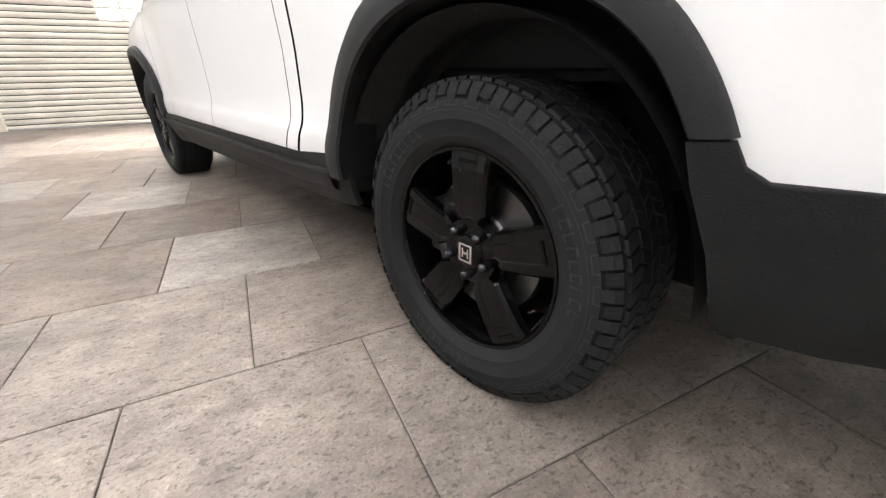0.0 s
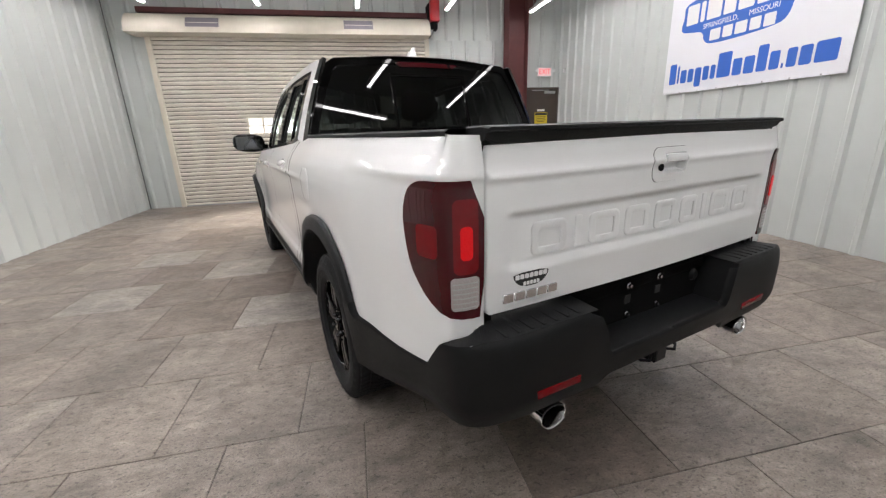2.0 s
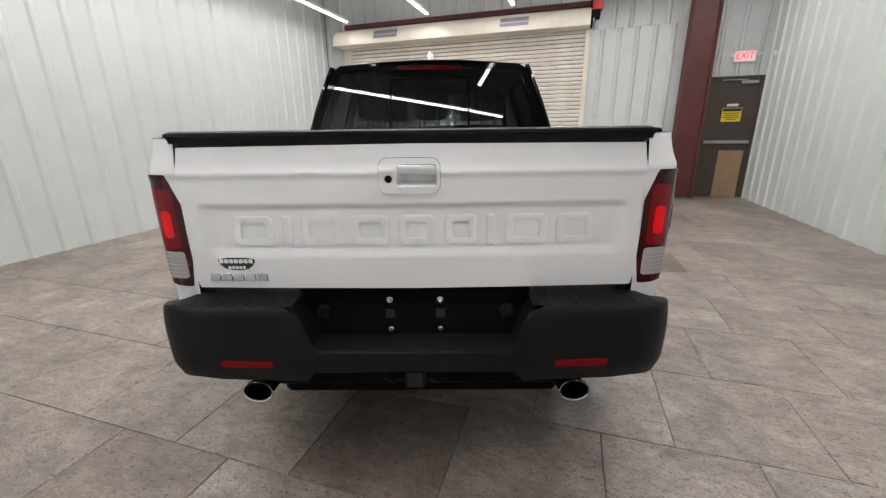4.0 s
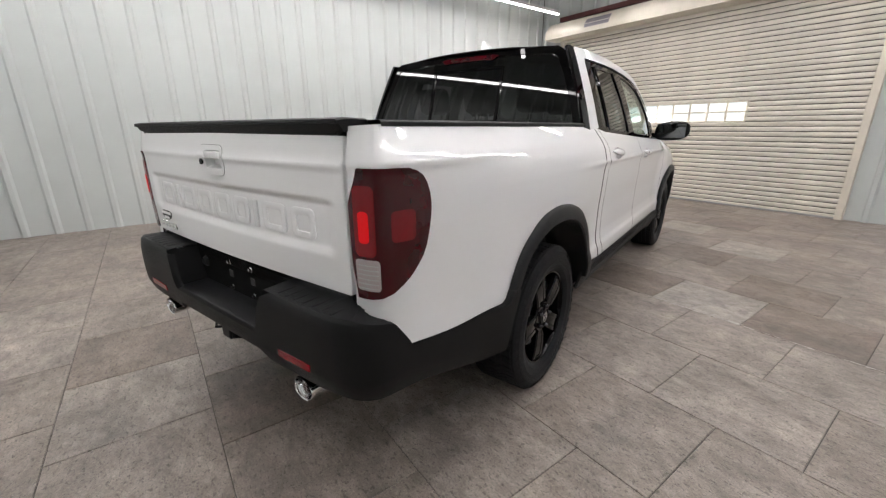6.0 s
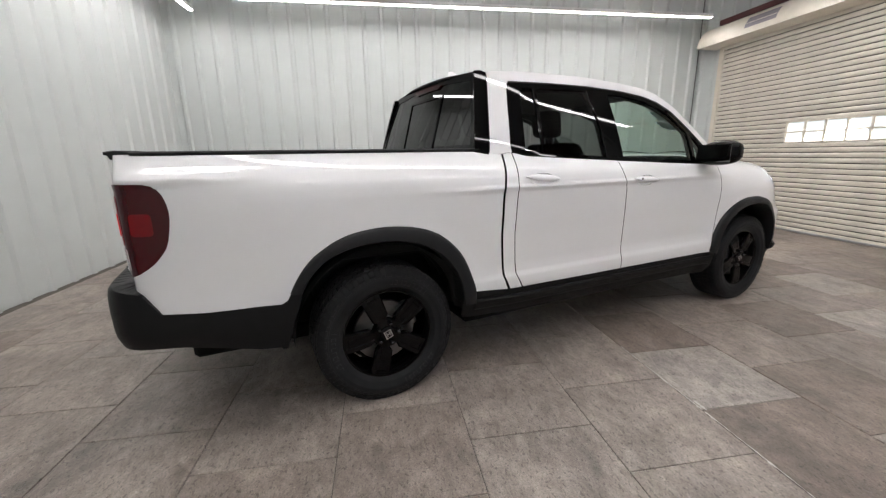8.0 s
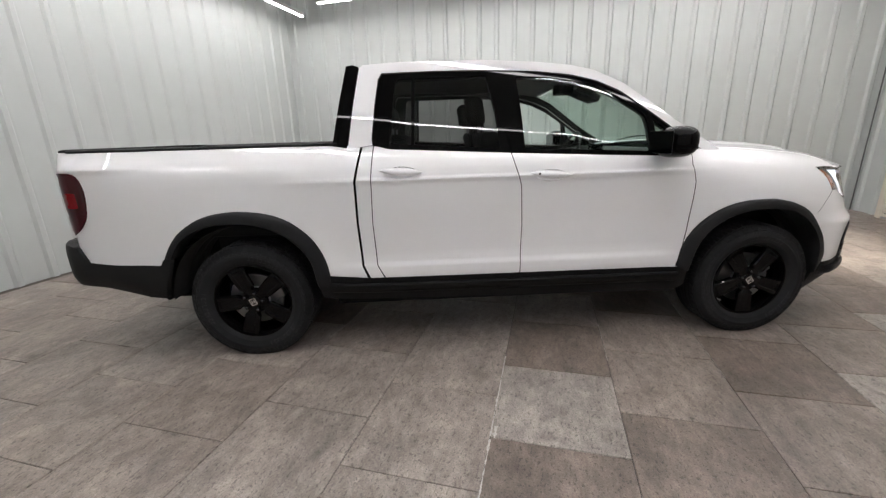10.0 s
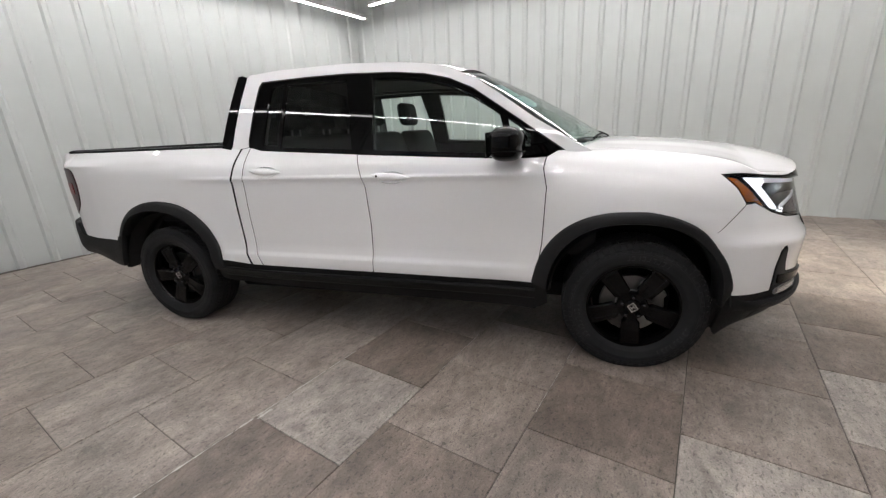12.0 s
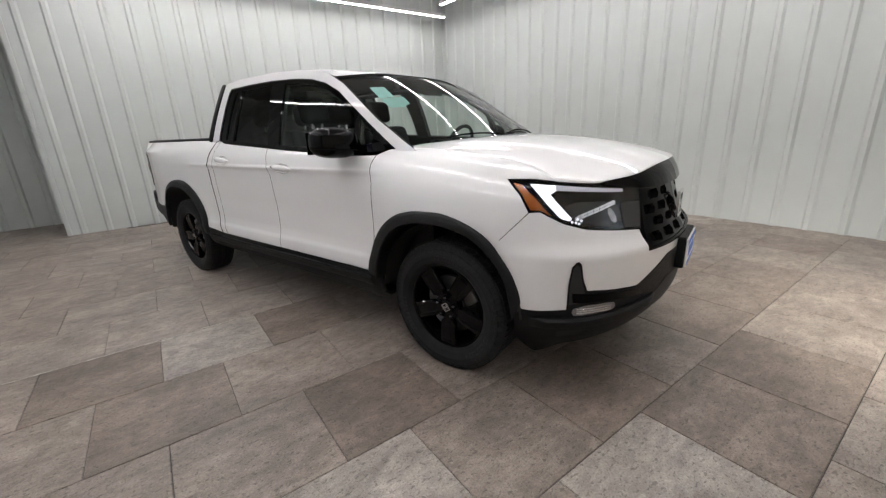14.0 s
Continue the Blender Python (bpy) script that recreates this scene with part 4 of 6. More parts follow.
quarter_hole = [(2.488, 1.388), (2.500, 1.34), (2.512, 1.202), (2.590, 1.206), (2.616, 1.25), (2.618, 1.290), (2.585, 1.322), (2.54, 1.355)]
both("window_surround", dlo, house, GLOSS, truck, "gloss black window surround", step=0.03, holes=(rear_hole, front_hole, quarter_hole), out=-0.008, outward=(0, 1.5, 1.4))
grown = lambda poly, k: [(y + (y - sum(q[0] for q in poly) / len(poly)) * k, z + (z - sum(q[1] for q in poly) / len(poly)) * k) for y, z in poly]
# the windows of the left doors are rolled down
panel("rear_door_glass", grown(rear_hole, 0.03), house, SIDE_PRIVACY, truck, "dark privacy glass", step=0.06, out=-0.016, outward=(0, 1.5, 1.4), depth=0.003)
panel("front_door_glass", grown(front_hole, 0.02), house, GLASS, truck, "clear door glass", step=0.06, out=-0.016, outward=(0, 1.5, 1.4), depth=0.003)
both("quarter_glass", grown(quarter_hole, 0.05), house, GLASS, truck, "small clear quarter glass", step=0.03, out=-0.016, outward=(0, 1.5, 1.4), depth=0.003)
panel("rear_fixed_glass", [(0.895, 1.285), (1.036, 1.278), (1.054, 1.667), (0.965, 1.664), (0.938, 1.643), (0.914, 1.50)], house, SIDE_PRIVACY, truck, "fixed dark pane behind the open window", step=0.06, out=-0.016, outward=(0, 1.5, 1.4), depth=0.003, flip=True)
both("glass_divider", [(1.03, 1.27), (1.045, 1.27), (1.062, 1.66), (1.047, 1.66)], house, GLOSS, truck, step=0.05, out=-0.004, outward=(0, 1.5, 1.4))
both("rear_sail_trim", [(0.565, 1.262), (0.652, 1.262), (0.692, 1.52), (0.732, 1.728), (0.70, 1.74), (0.660, 1.735), (0.615, 1.52)], house, GLOSS, truck, "gloss black pillar trim", step=0.03, out=0.004, outward=(0, 1.5, 1.4))
back_out = mirrored([(0.0, 1.262), (0.845, 1.262), (0.80, 1.42), (0.735, 1.58), (0.665, 1.715), (0.62, 1.742), (0.3, 1.765), (0.0, 1.77)])
back_hole = mirrored([(0.0, 1.30), (0.785, 1.30), (0.745, 1.42), (0.69, 1.56), (0.625, 1.685), (0.59, 1.70), (0.3, 1.722), (0.0, 1.728)])
panel("rear_window_frame", back_out, cab_back, GLOSS, truck, "black rear window frame", step=0.04, holes=(back_hole,), outward=(0, 1.5, 1.5), depth=0.03)
panel("rear_window", grown(back_hole, 0.01), cab_back, PRIVACY, truck, "dark tinted rear window", step=0.06, outward=(0, 1.5, 1.5), out=-0.006, depth=0.003)

# -- tailgate --
POCKET = rounded(rrect(-0.040, 0.086, 1.138, 1.208), 1)
gate_out = mirrored([(0.0, 1.268), (0.729, 1.263), (0.737, 1.20), (0.737, 0.83), (0.729, 0.80), (0.0, 0.797)])
gate = panel("tailgate", gate_out, tailgate, PAINT, truck, "white tailgate with recessed panel", step=0.016, outward=(0, 0, 1.0), depth=0.03, holes=(POCKET,))

# -- wheel arch flares --


def flare(name, outer, inner, parent):
    """Raised plastic band round a wheel opening."""
    k, rows = 60, [(0.0, 0.004), (0.06, 0.018), (0.2, 0.026), (0.6, 0.030), (0.92, 0.032), (1.0, 0.026), (1.0, -0.03), (0.98, -0.09)]
    def cut(arch):
        run = np.linspace(0, 1, len(arch))
        return np.stack([hermite(run, [p[q] for p in arch])(np.linspace(0, 1, k)) for q in (0, 1)], -1)

    o, i = cut(outer), cut(inner)
    grid = np.array([side(*(o * (1 - w) + i * w).T, h) for w, h in rows])
    vs = [tuple(p) for r in grid for p in r]
    fs = [(r * k + c, r * k + c + 1, (r + 1) * k + c + 1, (r + 1) * k + c) for r in range(len(rows) - 1) for c in range(k - 1)]
    for m in (1, -1):
        part(name, bm_from([(m * x, y, z) for x, y, z in vs], fs), CLADDING, parent, "dark grey plastic wheel arch flare", smooth=True)


flare("wheel_arch_flare", ARCH_R + [(0.51, 0.46)], ARCH_R_IN, truck)
flare("wheel_arch_flare", ARCH_F + [(3.60, 0.42)], ARCH_F_IN, truck)
both("sill_cladding", [(0.42, 0.535), (0.735, 0.497), (1.66, 0.491), (2.66, 0.487), (2.72, 0.48), (2.73, 0.36), (2.66, 0.31), (1.7, 0.325), (0.7, 0.345), (0.44, 0.37)], side, PLASTIC, truck, "black plastic sill", step=0.03, out=0.008)
for m in (1, -1):
    # raised rib along the sill
    ss = np.linspace(0.50, 2.66, 60)
    rib = [(0.012, 0.006), (0.009, 0.020), (0.0, 0.026), (-0.045, 0.024), (-0.060, 0.010)]
    grid = np.array([side(ss, np.interp(ss, [0.5, 0.75, 2.66], [0.470, 0.452, 0.448]) + dz, o) for dz, o in rib])
    part("sill_rib", bm_from([(m * p[0], p[1], p[2]) for r in grid for p in r], [(r * 60 + c, r * 60 + c + 1, (r + 1) * 60 + c + 1, (r + 1) * 60 + c) for r in range(4) for c in range(59)]), PLASTIC, truck, smooth=True, angle=35)

# -- inner shells, so that joints show dark --
both("inner_side", [(TE + 0.02, 1.26), (0.7, 1.26), (1.6, 1.20), (2.7, 1.15), (3.3, 1.10), (3.45, 0.95), (3.47, 0.86)] + grow(ARCH_F, 3.18, 1.02)[3:-3][::-1] + [(2.70, 0.62), (2.66, 0.42), (0.55, 0.42), (0.52, 0.62)] + grow(ARCH_R, 0.0, 1.02)[2:-2][::-1] + [(-0.5, 0.62), (-0.9, 0.66), (TE + 0.02, 0.75)], side, MATTE, truck, step=0.05, out=-0.028, depth=0.004)
both("door_trim", [(0.83, 1.26), (1.6, 1.205), (2.68, 1.16), (2.68, 0.52), (0.83, 0.52)], side, CABIN, truck, "dark door lining", step=0.06, out=-0.075, depth=0.004)
both("pillar_trim", frame_out, house, CABIN, truck, "dark pillar lining", step=0.05, out=-0.035, depth=0.004, outward=(0, 1.5, 1.4))
both("door_frame_trim", dlo, house, CABIN, truck, step=0.05, holes=(rear_hole, front_hole, quarter_hole), out=-0.03, depth=0.02, outward=(0, 1.5, 1.4))
panel("headliner", mirrored([(0.0, 0.70), (0.6, 0.73), (0.63, 1.0), (0.63, 1.95), (0.60, 2.14), (0.0, 2.19)]), roof, material("grey_headliner", (0.16, 0.16, 0.16), 0.9), truck, step=0.08, out=-0.045, depth=0.004, outward=(0, 1.4, 0))
panel("cab_back_wall", mirrored([(0.0, 0.45), (0.80, 0.45), (0.84, 1.28), (0.0, 1.28)]), cab_back, MATTE, truck, step=0.1, out=-0.02, outward=(0, 1.5, 1))
part("cab_floor", box_bm(-0.82, 0.82, 0.55, 3.0, 0.36, 0.44), MATTE, truck)
part("engine_block", box_bm(-0.66, 0.66, 2.95, 3.74, 0.36, 1.00, 0.03, 1), MATTE, truck)
part("engine_block", box_bm(-0.40, 0.40, 3.74, 3.99, 0.36, 0.93, 0.03, 1), MATTE, truck)
part("underbody", box_bm(-0.56, 0.56, -0.92, 3.70, 0.27, 0.36, 0.02, 1), MATTE, truck, "black underbody")
# wide slab added to keep light off the floor under the truck
part("underbody_shade", box_bm(-0.84, 0.84, 0.50, 2.68, 0.28, 0.335, 0.02, 1), MATTE, truck, "unseen black slab added to shade the floor below")
part("underbody_rear", box_bm(-0.56, 0.56, -1.0, 0.55, 0.36, 0.72, 0.02, 1), MATTE, truck)
part("bed_floor", box_bm(-0.70, 0.70, -1.03, 0.56, 0.72, 0.76), PLASTIC, truck, "black bed floor")
for m in (1, -1):
    part("bed_wall", box_bm(min(m * 0.70, m * 0.735), max(m * 0.70, m * 0.735), -1.03, 0.56, 0.74, 1.28, 0.005, 1), PLASTIC, truck, "black bed side liner")
part("gate_inner", box_bm(-0.72, 0.72, -1.035, -1.0, 0.80, 1.245, 0.008, 1), PLASTIC, truck)
# bed rail caps
for m in (1, -1):
    ss = np.linspace(s_y(-1.0), 0.66, 50)
    o = side(ss, 1.289 + 0 * ss)
    prof = [(0.004, -0.002), (0.004, 0.010), (-0.004, 0.016), (-0.10, 0.016), (-0.125, 0.008), (-0.125, -0.03)]
    vs = [(m * (p[0] + a), p[1], p[2] + b) for p in o for a, b in prof]
    k = len(prof)
    fs = [(i * k + j, i * k + j + 1, (i + 1) * k + j + 1, (i + 1) * k + j) for i in range(len(ss) - 1) for j in range(k - 1)]
    part("bed_rail_cap", bm_from(vs, fs), PLASTIC, truck, "black bed rail cap", smooth=True)
# tailgate top cap
prof = [(-0.965, 1.256), (-1.03, 1.264), (-1.058, 1.266), (-1.062, 1.272), (-1.070, 1.294), (-1.082, 1.298), (-1.082, 1.306), (-1.05, 1.311), (-0.965, 1.309)]
xs = [-0.744, -0.736, -0.705, -0.6, -0.3, 0, 0.3, 0.6, 0.705, 0.736, 0.744]
vs = [(x, y + 0.010 * (x / 0.75) ** 2 * (1 if y < -1.0 else 0), (max(z, 1.278) if abs(x) > 0.73 else z) - (0.004 if abs(x) > 0.74 else 0)) for x in xs for y, z in prof]
k = len(prof)
fs = [(i * k + j, i * k + (j + 1) % k, (i + 1) * k + (j + 1) % k, (i + 1) * k + j) for i in range(len(xs) - 1) for j in range(k)] + [tuple(range(k)), tuple(range((len(xs) - 1) * k, len(xs) * k))]
part("tailgate_cap", bm_from(vs, fs), PLASTIC, truck, "black plastic lip along the tailgate top", smooth=True, angle=30)
# tailgate handle, badges, raised shapes
# dark grey rim stands for the shade in the groove round the surround
panel("groove_shade", rounded(rrect(-0.097, 0.097, 1.114, 1.227, 0.03), 1), tailgate, CLADDING, gate, step=0.012, out=0.0015, depth=0.001, outward=(0, 0, 1.0), holes=(POCKET,))
bezel = panel("handle_bezel", rounded(rrect(-0.096, 0.096, 1.115, 1.226, 0.03), 1), tailgate, PAINT, gate, "white handle surround", step=0.012, out=0.005, depth=0.006, outward=(0, 0, 1.0), holes=(POCKET,))


def pocket(x, z, out=0.0):
    x, z = np.asarray(x, float), np.asarray(z, float)
    near = np.minimum(np.minimum(x + 0.040, 0.086 - x), np.minimum(z - 1.138, 1.208 - z))
    return tailgate(x, z, out + 0.004 - 0.030 * smooth(0.0, 0.014, near))


panel("handle_pocket", POCKET, pocket, PAINT, bezel, "hollow behind the handle", step=0.005, depth=0.001, outward=(0, 0, 1.0))
part("handle_grip", box_bm(-0.036, 0.082, -1.086, -1.066, 1.176, 1.205, 0.008, 2), PAINT, bezel, "white pull handle", smooth=True)
v, f = lathe([(0.0, 0.0), (0.011, 0.0), (0.012, 0.006), (0.0, 0.006)], 16, "y")
part("lock", bm_from([(x - 0.064, -1.0795 - y, z + 1.163) for x, y, z in v], f), GLOSS, bezel, "black lens in the handle surround")
widths = (0.150, 0.050, 0.150, 0.140, 0.135, 0.120, 0.050, 0.150, 0.135)
x = -0.585
for w in widths:
    if w < 0.1:
        panel("raised_shape", rrect(x + 0.003, x + w - 0.021, 0.948, 1.046, 0.004), tailgate, PAINT, gate, step=0.012, out=0.005, depth=0.007, outward=(0, 0, 1.0), soften=0.25)
    else:
        panel("raised_shape", rrect(x, x + w - 0.018, 0.948, 1.046, 0.02), tailgate, PAINT, gate, step=0.012, out=0.005, depth=0.007, outward=(0, 0, 1.0), soften=0.25, holes=(rrect(x + 0.024, x + w - 0.042, 0.970, 1.024, 0.008),))
    x += w + 0.0135
badge = panel("dealer_badge", rounded([(-0.651, 0.907), (-0.525, 0.907), (-0.528, 0.886), (-0.555, 0.864), (-0.620, 0.864), (-0.648, 0.886)], 1), tailgate, INK, gate, "small dark badge with pale bars", step=0.02, out=0.003, depth=0.004, outward=(0, 0, 1.0))
for i in range(7):
    panel("print_bar", rrect(-0.646 + i * 0.0167, -0.6325 + i * 0.0167, 0.889, 0.903, 0.003), tailgate, WHITE_PRINT, badge, step=0.02, out=0.0045, depth=0.002, outward=(0, 0, 1.0))
for i in range(5):
    panel("print_bar", rrect(-0.617 + i * 0.0122, -0.608 + i * 0.0122, 0.868, 0.879, 0.002), tailgate, WHITE_PRINT, badge, step=0.02, out=0.0045, depth=0.002, outward=(0, 0, 1.0))
for i in range(5):
    a = -0.685 + i * 0.0405
    panel("chrome_shape", [(a, 0.826), (a + 0.033, 0.826), (a + 0.033, 0.850), (a, 0.850)], tailgate, CHROME, gate, "chrome badge block", step=0.02, out=0.006, depth=0.006, outward=(0, 0, 1.0))

# -- rear lights --
RED_LENS = material("dark_red_lens", (0.046, 0.0005, 0.003), 0.04, spec=0.5, vary=0.15, scale=20)
RED_LIT = material("lit_red_lens", (0.22, 0.001, 0.003), 0.10, spec=0.4, emit=(1.0, 0.0, 0.003), strength=0.36, bump=0.4, bump_scale=150)
RED_DIM = material("red_side_lens", (0.10, 0.001, 0.004), 0.05, spec=0.5, emit=(1.0, 0.002, 0.006), strength=0.035, vary=0.2, scale=40)
CLEAR_LENS = material("ribbed_clear_lens", (0.45, 0.40, 0.40), 0.12, coat=1.0, bump=0.6, bump_scale=130)
tail_out = [(TE + 0.004, 1.178), (-1.0, 1.178), (-0.93, 1.175), (-0.892, 1.15), (-0.872, 1.085), (-0.876, 1.02), (-0.897, 0.93), (-0.93, 0.885), (-0.965, 0.85), (-1.03, 0.812), (-1.10, 0.803), (TE + 0.004, 0.803)]
for f in (False, True):
    lamp = panel("tail_light", rounded(tail_out, 1), side, RED_LENS, truck, "dark red tail light", step=0.02, out=0.007, depth=0.022, flip=f)
    panel("brake_lens", rounded(rrect(-1.116, -1.082, 0.975, 1.065, 0.012), 1), side, RED_LIT, lamp, "glowing red lens", step=0.02, out=0.0105, depth=0.003, flip=f)
    panel("side_lens", rounded(rrect(-1.015, -0.935, 0.975, 1.065, 0.015), 1), side, RED_DIM, lamp, "red side lens", step=0.02, out=0.0095, depth=0.003, flip=f)
    panel("light_pipe", rounded(rrect(-1.134, -1.062, 0.935, 1.135, 0.018), 1), side, RED_DIM, lamp, "red light pipe round the brake lens", step=0.02, out=0.0085, depth=0.002, flip=f)
    for i in range(6):
        panel("lens_rib", [(-1.130, 0.838 + i * 0.014), (-1.058, 0.838 + i * 0.014), (-1.058, 0.841 + i * 0.014), (-1.130, 0.841 + i * 0.014)], side, STEEL, lamp, step=0.03, out=0.012, depth=0.001, flip=f)
    panel("reverse_lens", rrect(-1.136, -1.052, 0.832, 0.926), side, CLEAR_LENS, lamp, "clear ribbed reversing lens", step=0.02, out=0.0105, depth=0.003, flip=f)

# -- rear bumper --
BUMP = [(0.0, -1.168), (0.30, -1.167), (0.50, -1.162), (0.66, -1.160), (0.745, -1.153), (0.800, -1.137), (0.840, -1.108), (0.864, -1.068), (0.877, -1.01), (0.888, -0.93), (0.910, -0.80), (0.944, -0.60), (0.976, -0.44), (0.986, -0.3)]
_bl = np.array(BUMP)
_blen = np.concatenate([[0], np.cumsum(np.hypot(*np.diff(_bl, axis=0).T))])
BX, BY = hermite(_blen, _bl[:, 0]), hermite(_blen, _bl[:, 1])
BUMP_D = hermite([0.38, 0.45, 0.50, 0.56, 0.66, 0.73, 0.755, 0.768], [-0.10, -0.05, -0.02, -0.002, 0.0, -0.004, -0.010, -0.024])


def bumper(s, z, out=0.0):
    s, z = np.asarray(s, float), np.asarray(z, float)
    x, y = BX(s), BY(s)
    tx, ty = BX(s + 1e-3) - BX(s - 1e-3), BY(s + 1e-3) - BY(s - 1e-3)
    l = np.hypot(tx, ty)
    d = BUMP_D(z + 0.09 * smooth(0.95, 1.6, s)) * smooth(1.75, 1.0, s) + out
    return np.stack([x + d * ty / l, y - d * tx / l, z + 0 * s], -1)


def sb(x):
    k = np.linspace(0, _blen[-1], 1500)
    return float(k[np.argmin(abs(BX(k) - x))])


def sby(y):
    k = np.linspace(_blen[7], _blen[-1], 1500)
    return float(k[np.argmin(abs(BY(k) - y))])


skin = [(0.0, 0.600), (0.325, 0.600), (0.345, 0.625), (0.36, 0.69), (0.385, 0.745), (0.43, 0.766), (sb(0.80), 0.766), (sby(-1.02), 0.735), (sby(-0.955), 0.640), (sby(-0.8), 0.628), (sby(-0.60), 0.627), (sby(-0.50), 0.623), (sby(-0.472), 0.638), (sby(-0.456), 0.668), (sby(-0.408), 0.664), (sby(-0.423), 0.616), (sby(-0.46), 0.53), (sby(-0.489), 0.425), (sby(-0.6), 0.425),
        (sby(-0.9), 0.475), (sb(0.74), 0.505), (sb(0.66), 0.495), (sb(0.37), 0.482), (0.335, 0.53), (0.0, 0.535)]
both("rear_bumper", skin, bumper, PLASTIC, truck, "black textured rear bumper", step=0.026, depth=0.03, out=0.004)
for m in (1, -1):
    us = np.linspace(0.39, sby(-0.962), 26)
    top = np.interp(us, [sb(0.80), sby(-1.02), sby(-0.955)], [0.766, 0.738, 0.645])
    edge, base = bumper(us, top - 0.004), bumper(us, 0.62 + 0 * us, -0.12)
    vs = [(m * p[0], p[1], z) for p, z in zip(edge, top)] + [(m * min(b[0], 0.9), -0.985 if b[0] < 0.66 else b[1], z + 0.006) for b, z in zip(base, top)]
    n = len(us)
    fs = [(i, i + 1, n + i + 1, n + i) for i in range(n - 1)]
    ledge = part("bumper_ledge", bm_from(vs, fs), PLASTIC, truck, "black bumper top")
    for i in range(7):
        x = 0.45 + i * 0.045
        part("grip_rib", box_bm(min(m * x, m * (x + 0.012)), max(m * x, m * (x + 0.012)), -1.135, -1.06, 0.762, 0.7695, 0.002, 1), PLASTIC, ledge)
    vs = [(m * 0.345, -1.16, 0.60), (m * 0.395, -1.158, 0.762), (m * 0.395, -1.0, 0.762), (m * 0.345, -1.0, 0.60)]
    part("step_side", bm_from(vs, [(0, 1, 2, 3)]), PLASTIC, truck)
    v, f = lathe([(0.0, 0.012), (0.018, 0.012), (0.026, 0.0)], 16, "y")
    part("tow_socket", bm_from([(m * 0.322 + x, -1.03 - y, z + 0.695) for x, y, z in v], f), PLASTIC, truck)
part("bumper_step", box_bm(-0.352, 0.352, -1.160, -1.0, 0.570, 0.604, 0.012, 3), PLASTIC, truck, "black bumper step", smooth=True)
recess = part("plate_recess", box_bm(-0.40, 0.40, -1.03, -0.99, 0.60, 0.80), MATTE, truck, "black number plate recess")
for x in (-0.0885, 0.0885):
    for z in (0.622, 0.737):
        v, f = lathe([(0.0, 0.014), (0.007, 0.013), (0.008, 0.004), (0.012, 0.003), (0.012, 0.0)], 10, "y")
        part("plate_bolt", bm_from([(x + a, -1.03 - b, z + c) for a, b, c in v], f), CHROME, recess, "bright plate bolt")
    # black block in place of the dark inside of a slot
    part("plate_slot", box_bm(x - 0.016, x + 0.016, -1.0325, -1.028, 0.668, 0.70, 0.001, 1), INK, recess)
for m in (1, -1):
    panel("rear_reflector", [(sb(0.468), 0.553), (sb(0.636), 0.555), (sb(0.640), 0.581), (sb(0.470), 0.577)], bumper, material("red_reflector", (0.20, 0.0006, 0.004), 0.12, vary=0.15, scale=60, spec=0.25), truck, "red bumper reflector", step=0.03, out=0.007, depth=0.004, flip=m < 0)
    v, f = lathe([(0.043, 0.0), (0.047, 0.002), (0.049, -0.004), (0.047, -0.010), (0.046, -0.16), (0.041, -0.16), (0.041, -0.006), (0.043, 0.0)], 32, "y")
    part("exhaust_tip", bm_from([(m * 0.548 + x * 1.12, -1.142 - y, z * 0.86 + 0.443) for x, y, z in v], f), CHROME, truck, "chrome exhaust tip", smooth=True, angle=60)
    v, f = lathe([(0.0, -0.11), (0.0405, -0.11)], 24, "y")
    part("exhaust_inside", bm_from([(m * 0.548 + x * 1.12, -1.142 - y, z * 0.86 + 0.443) for x, y, z in v], f), MATTE, truck)
hitch = part("hitch_receiver", box_bm(-0.034, 0.034, -1.13, -0.7, 0.445, 0.515, 0.005, 1), PLASTIC, truck, "black square hitch receiver")
# the receiver's shaded hollow is a black plate on its end
part("receiver_mouth", box_bm(-0.026, 0.026, -1.1325, -1.128, 0.453, 0.507), INK, hitch)
part("hitch_bar", box_bm(-0.45, 0.45, -1.02, -0.96, 0.46, 0.54, 0.01, 1), PLASTIC, truck)
for x in (-0.075, 0.075):
    part("chain_loop", tube_bm([(x - 0.03, -1.06, 0.50), (x - 0.03, -1.12, 0.48), (x, -1.135, 0.475), (x + 0.03, -1.12, 0.48), (x + 0.03, -1.06, 0.50)], 0.006, 8), PLASTIC, hitch)
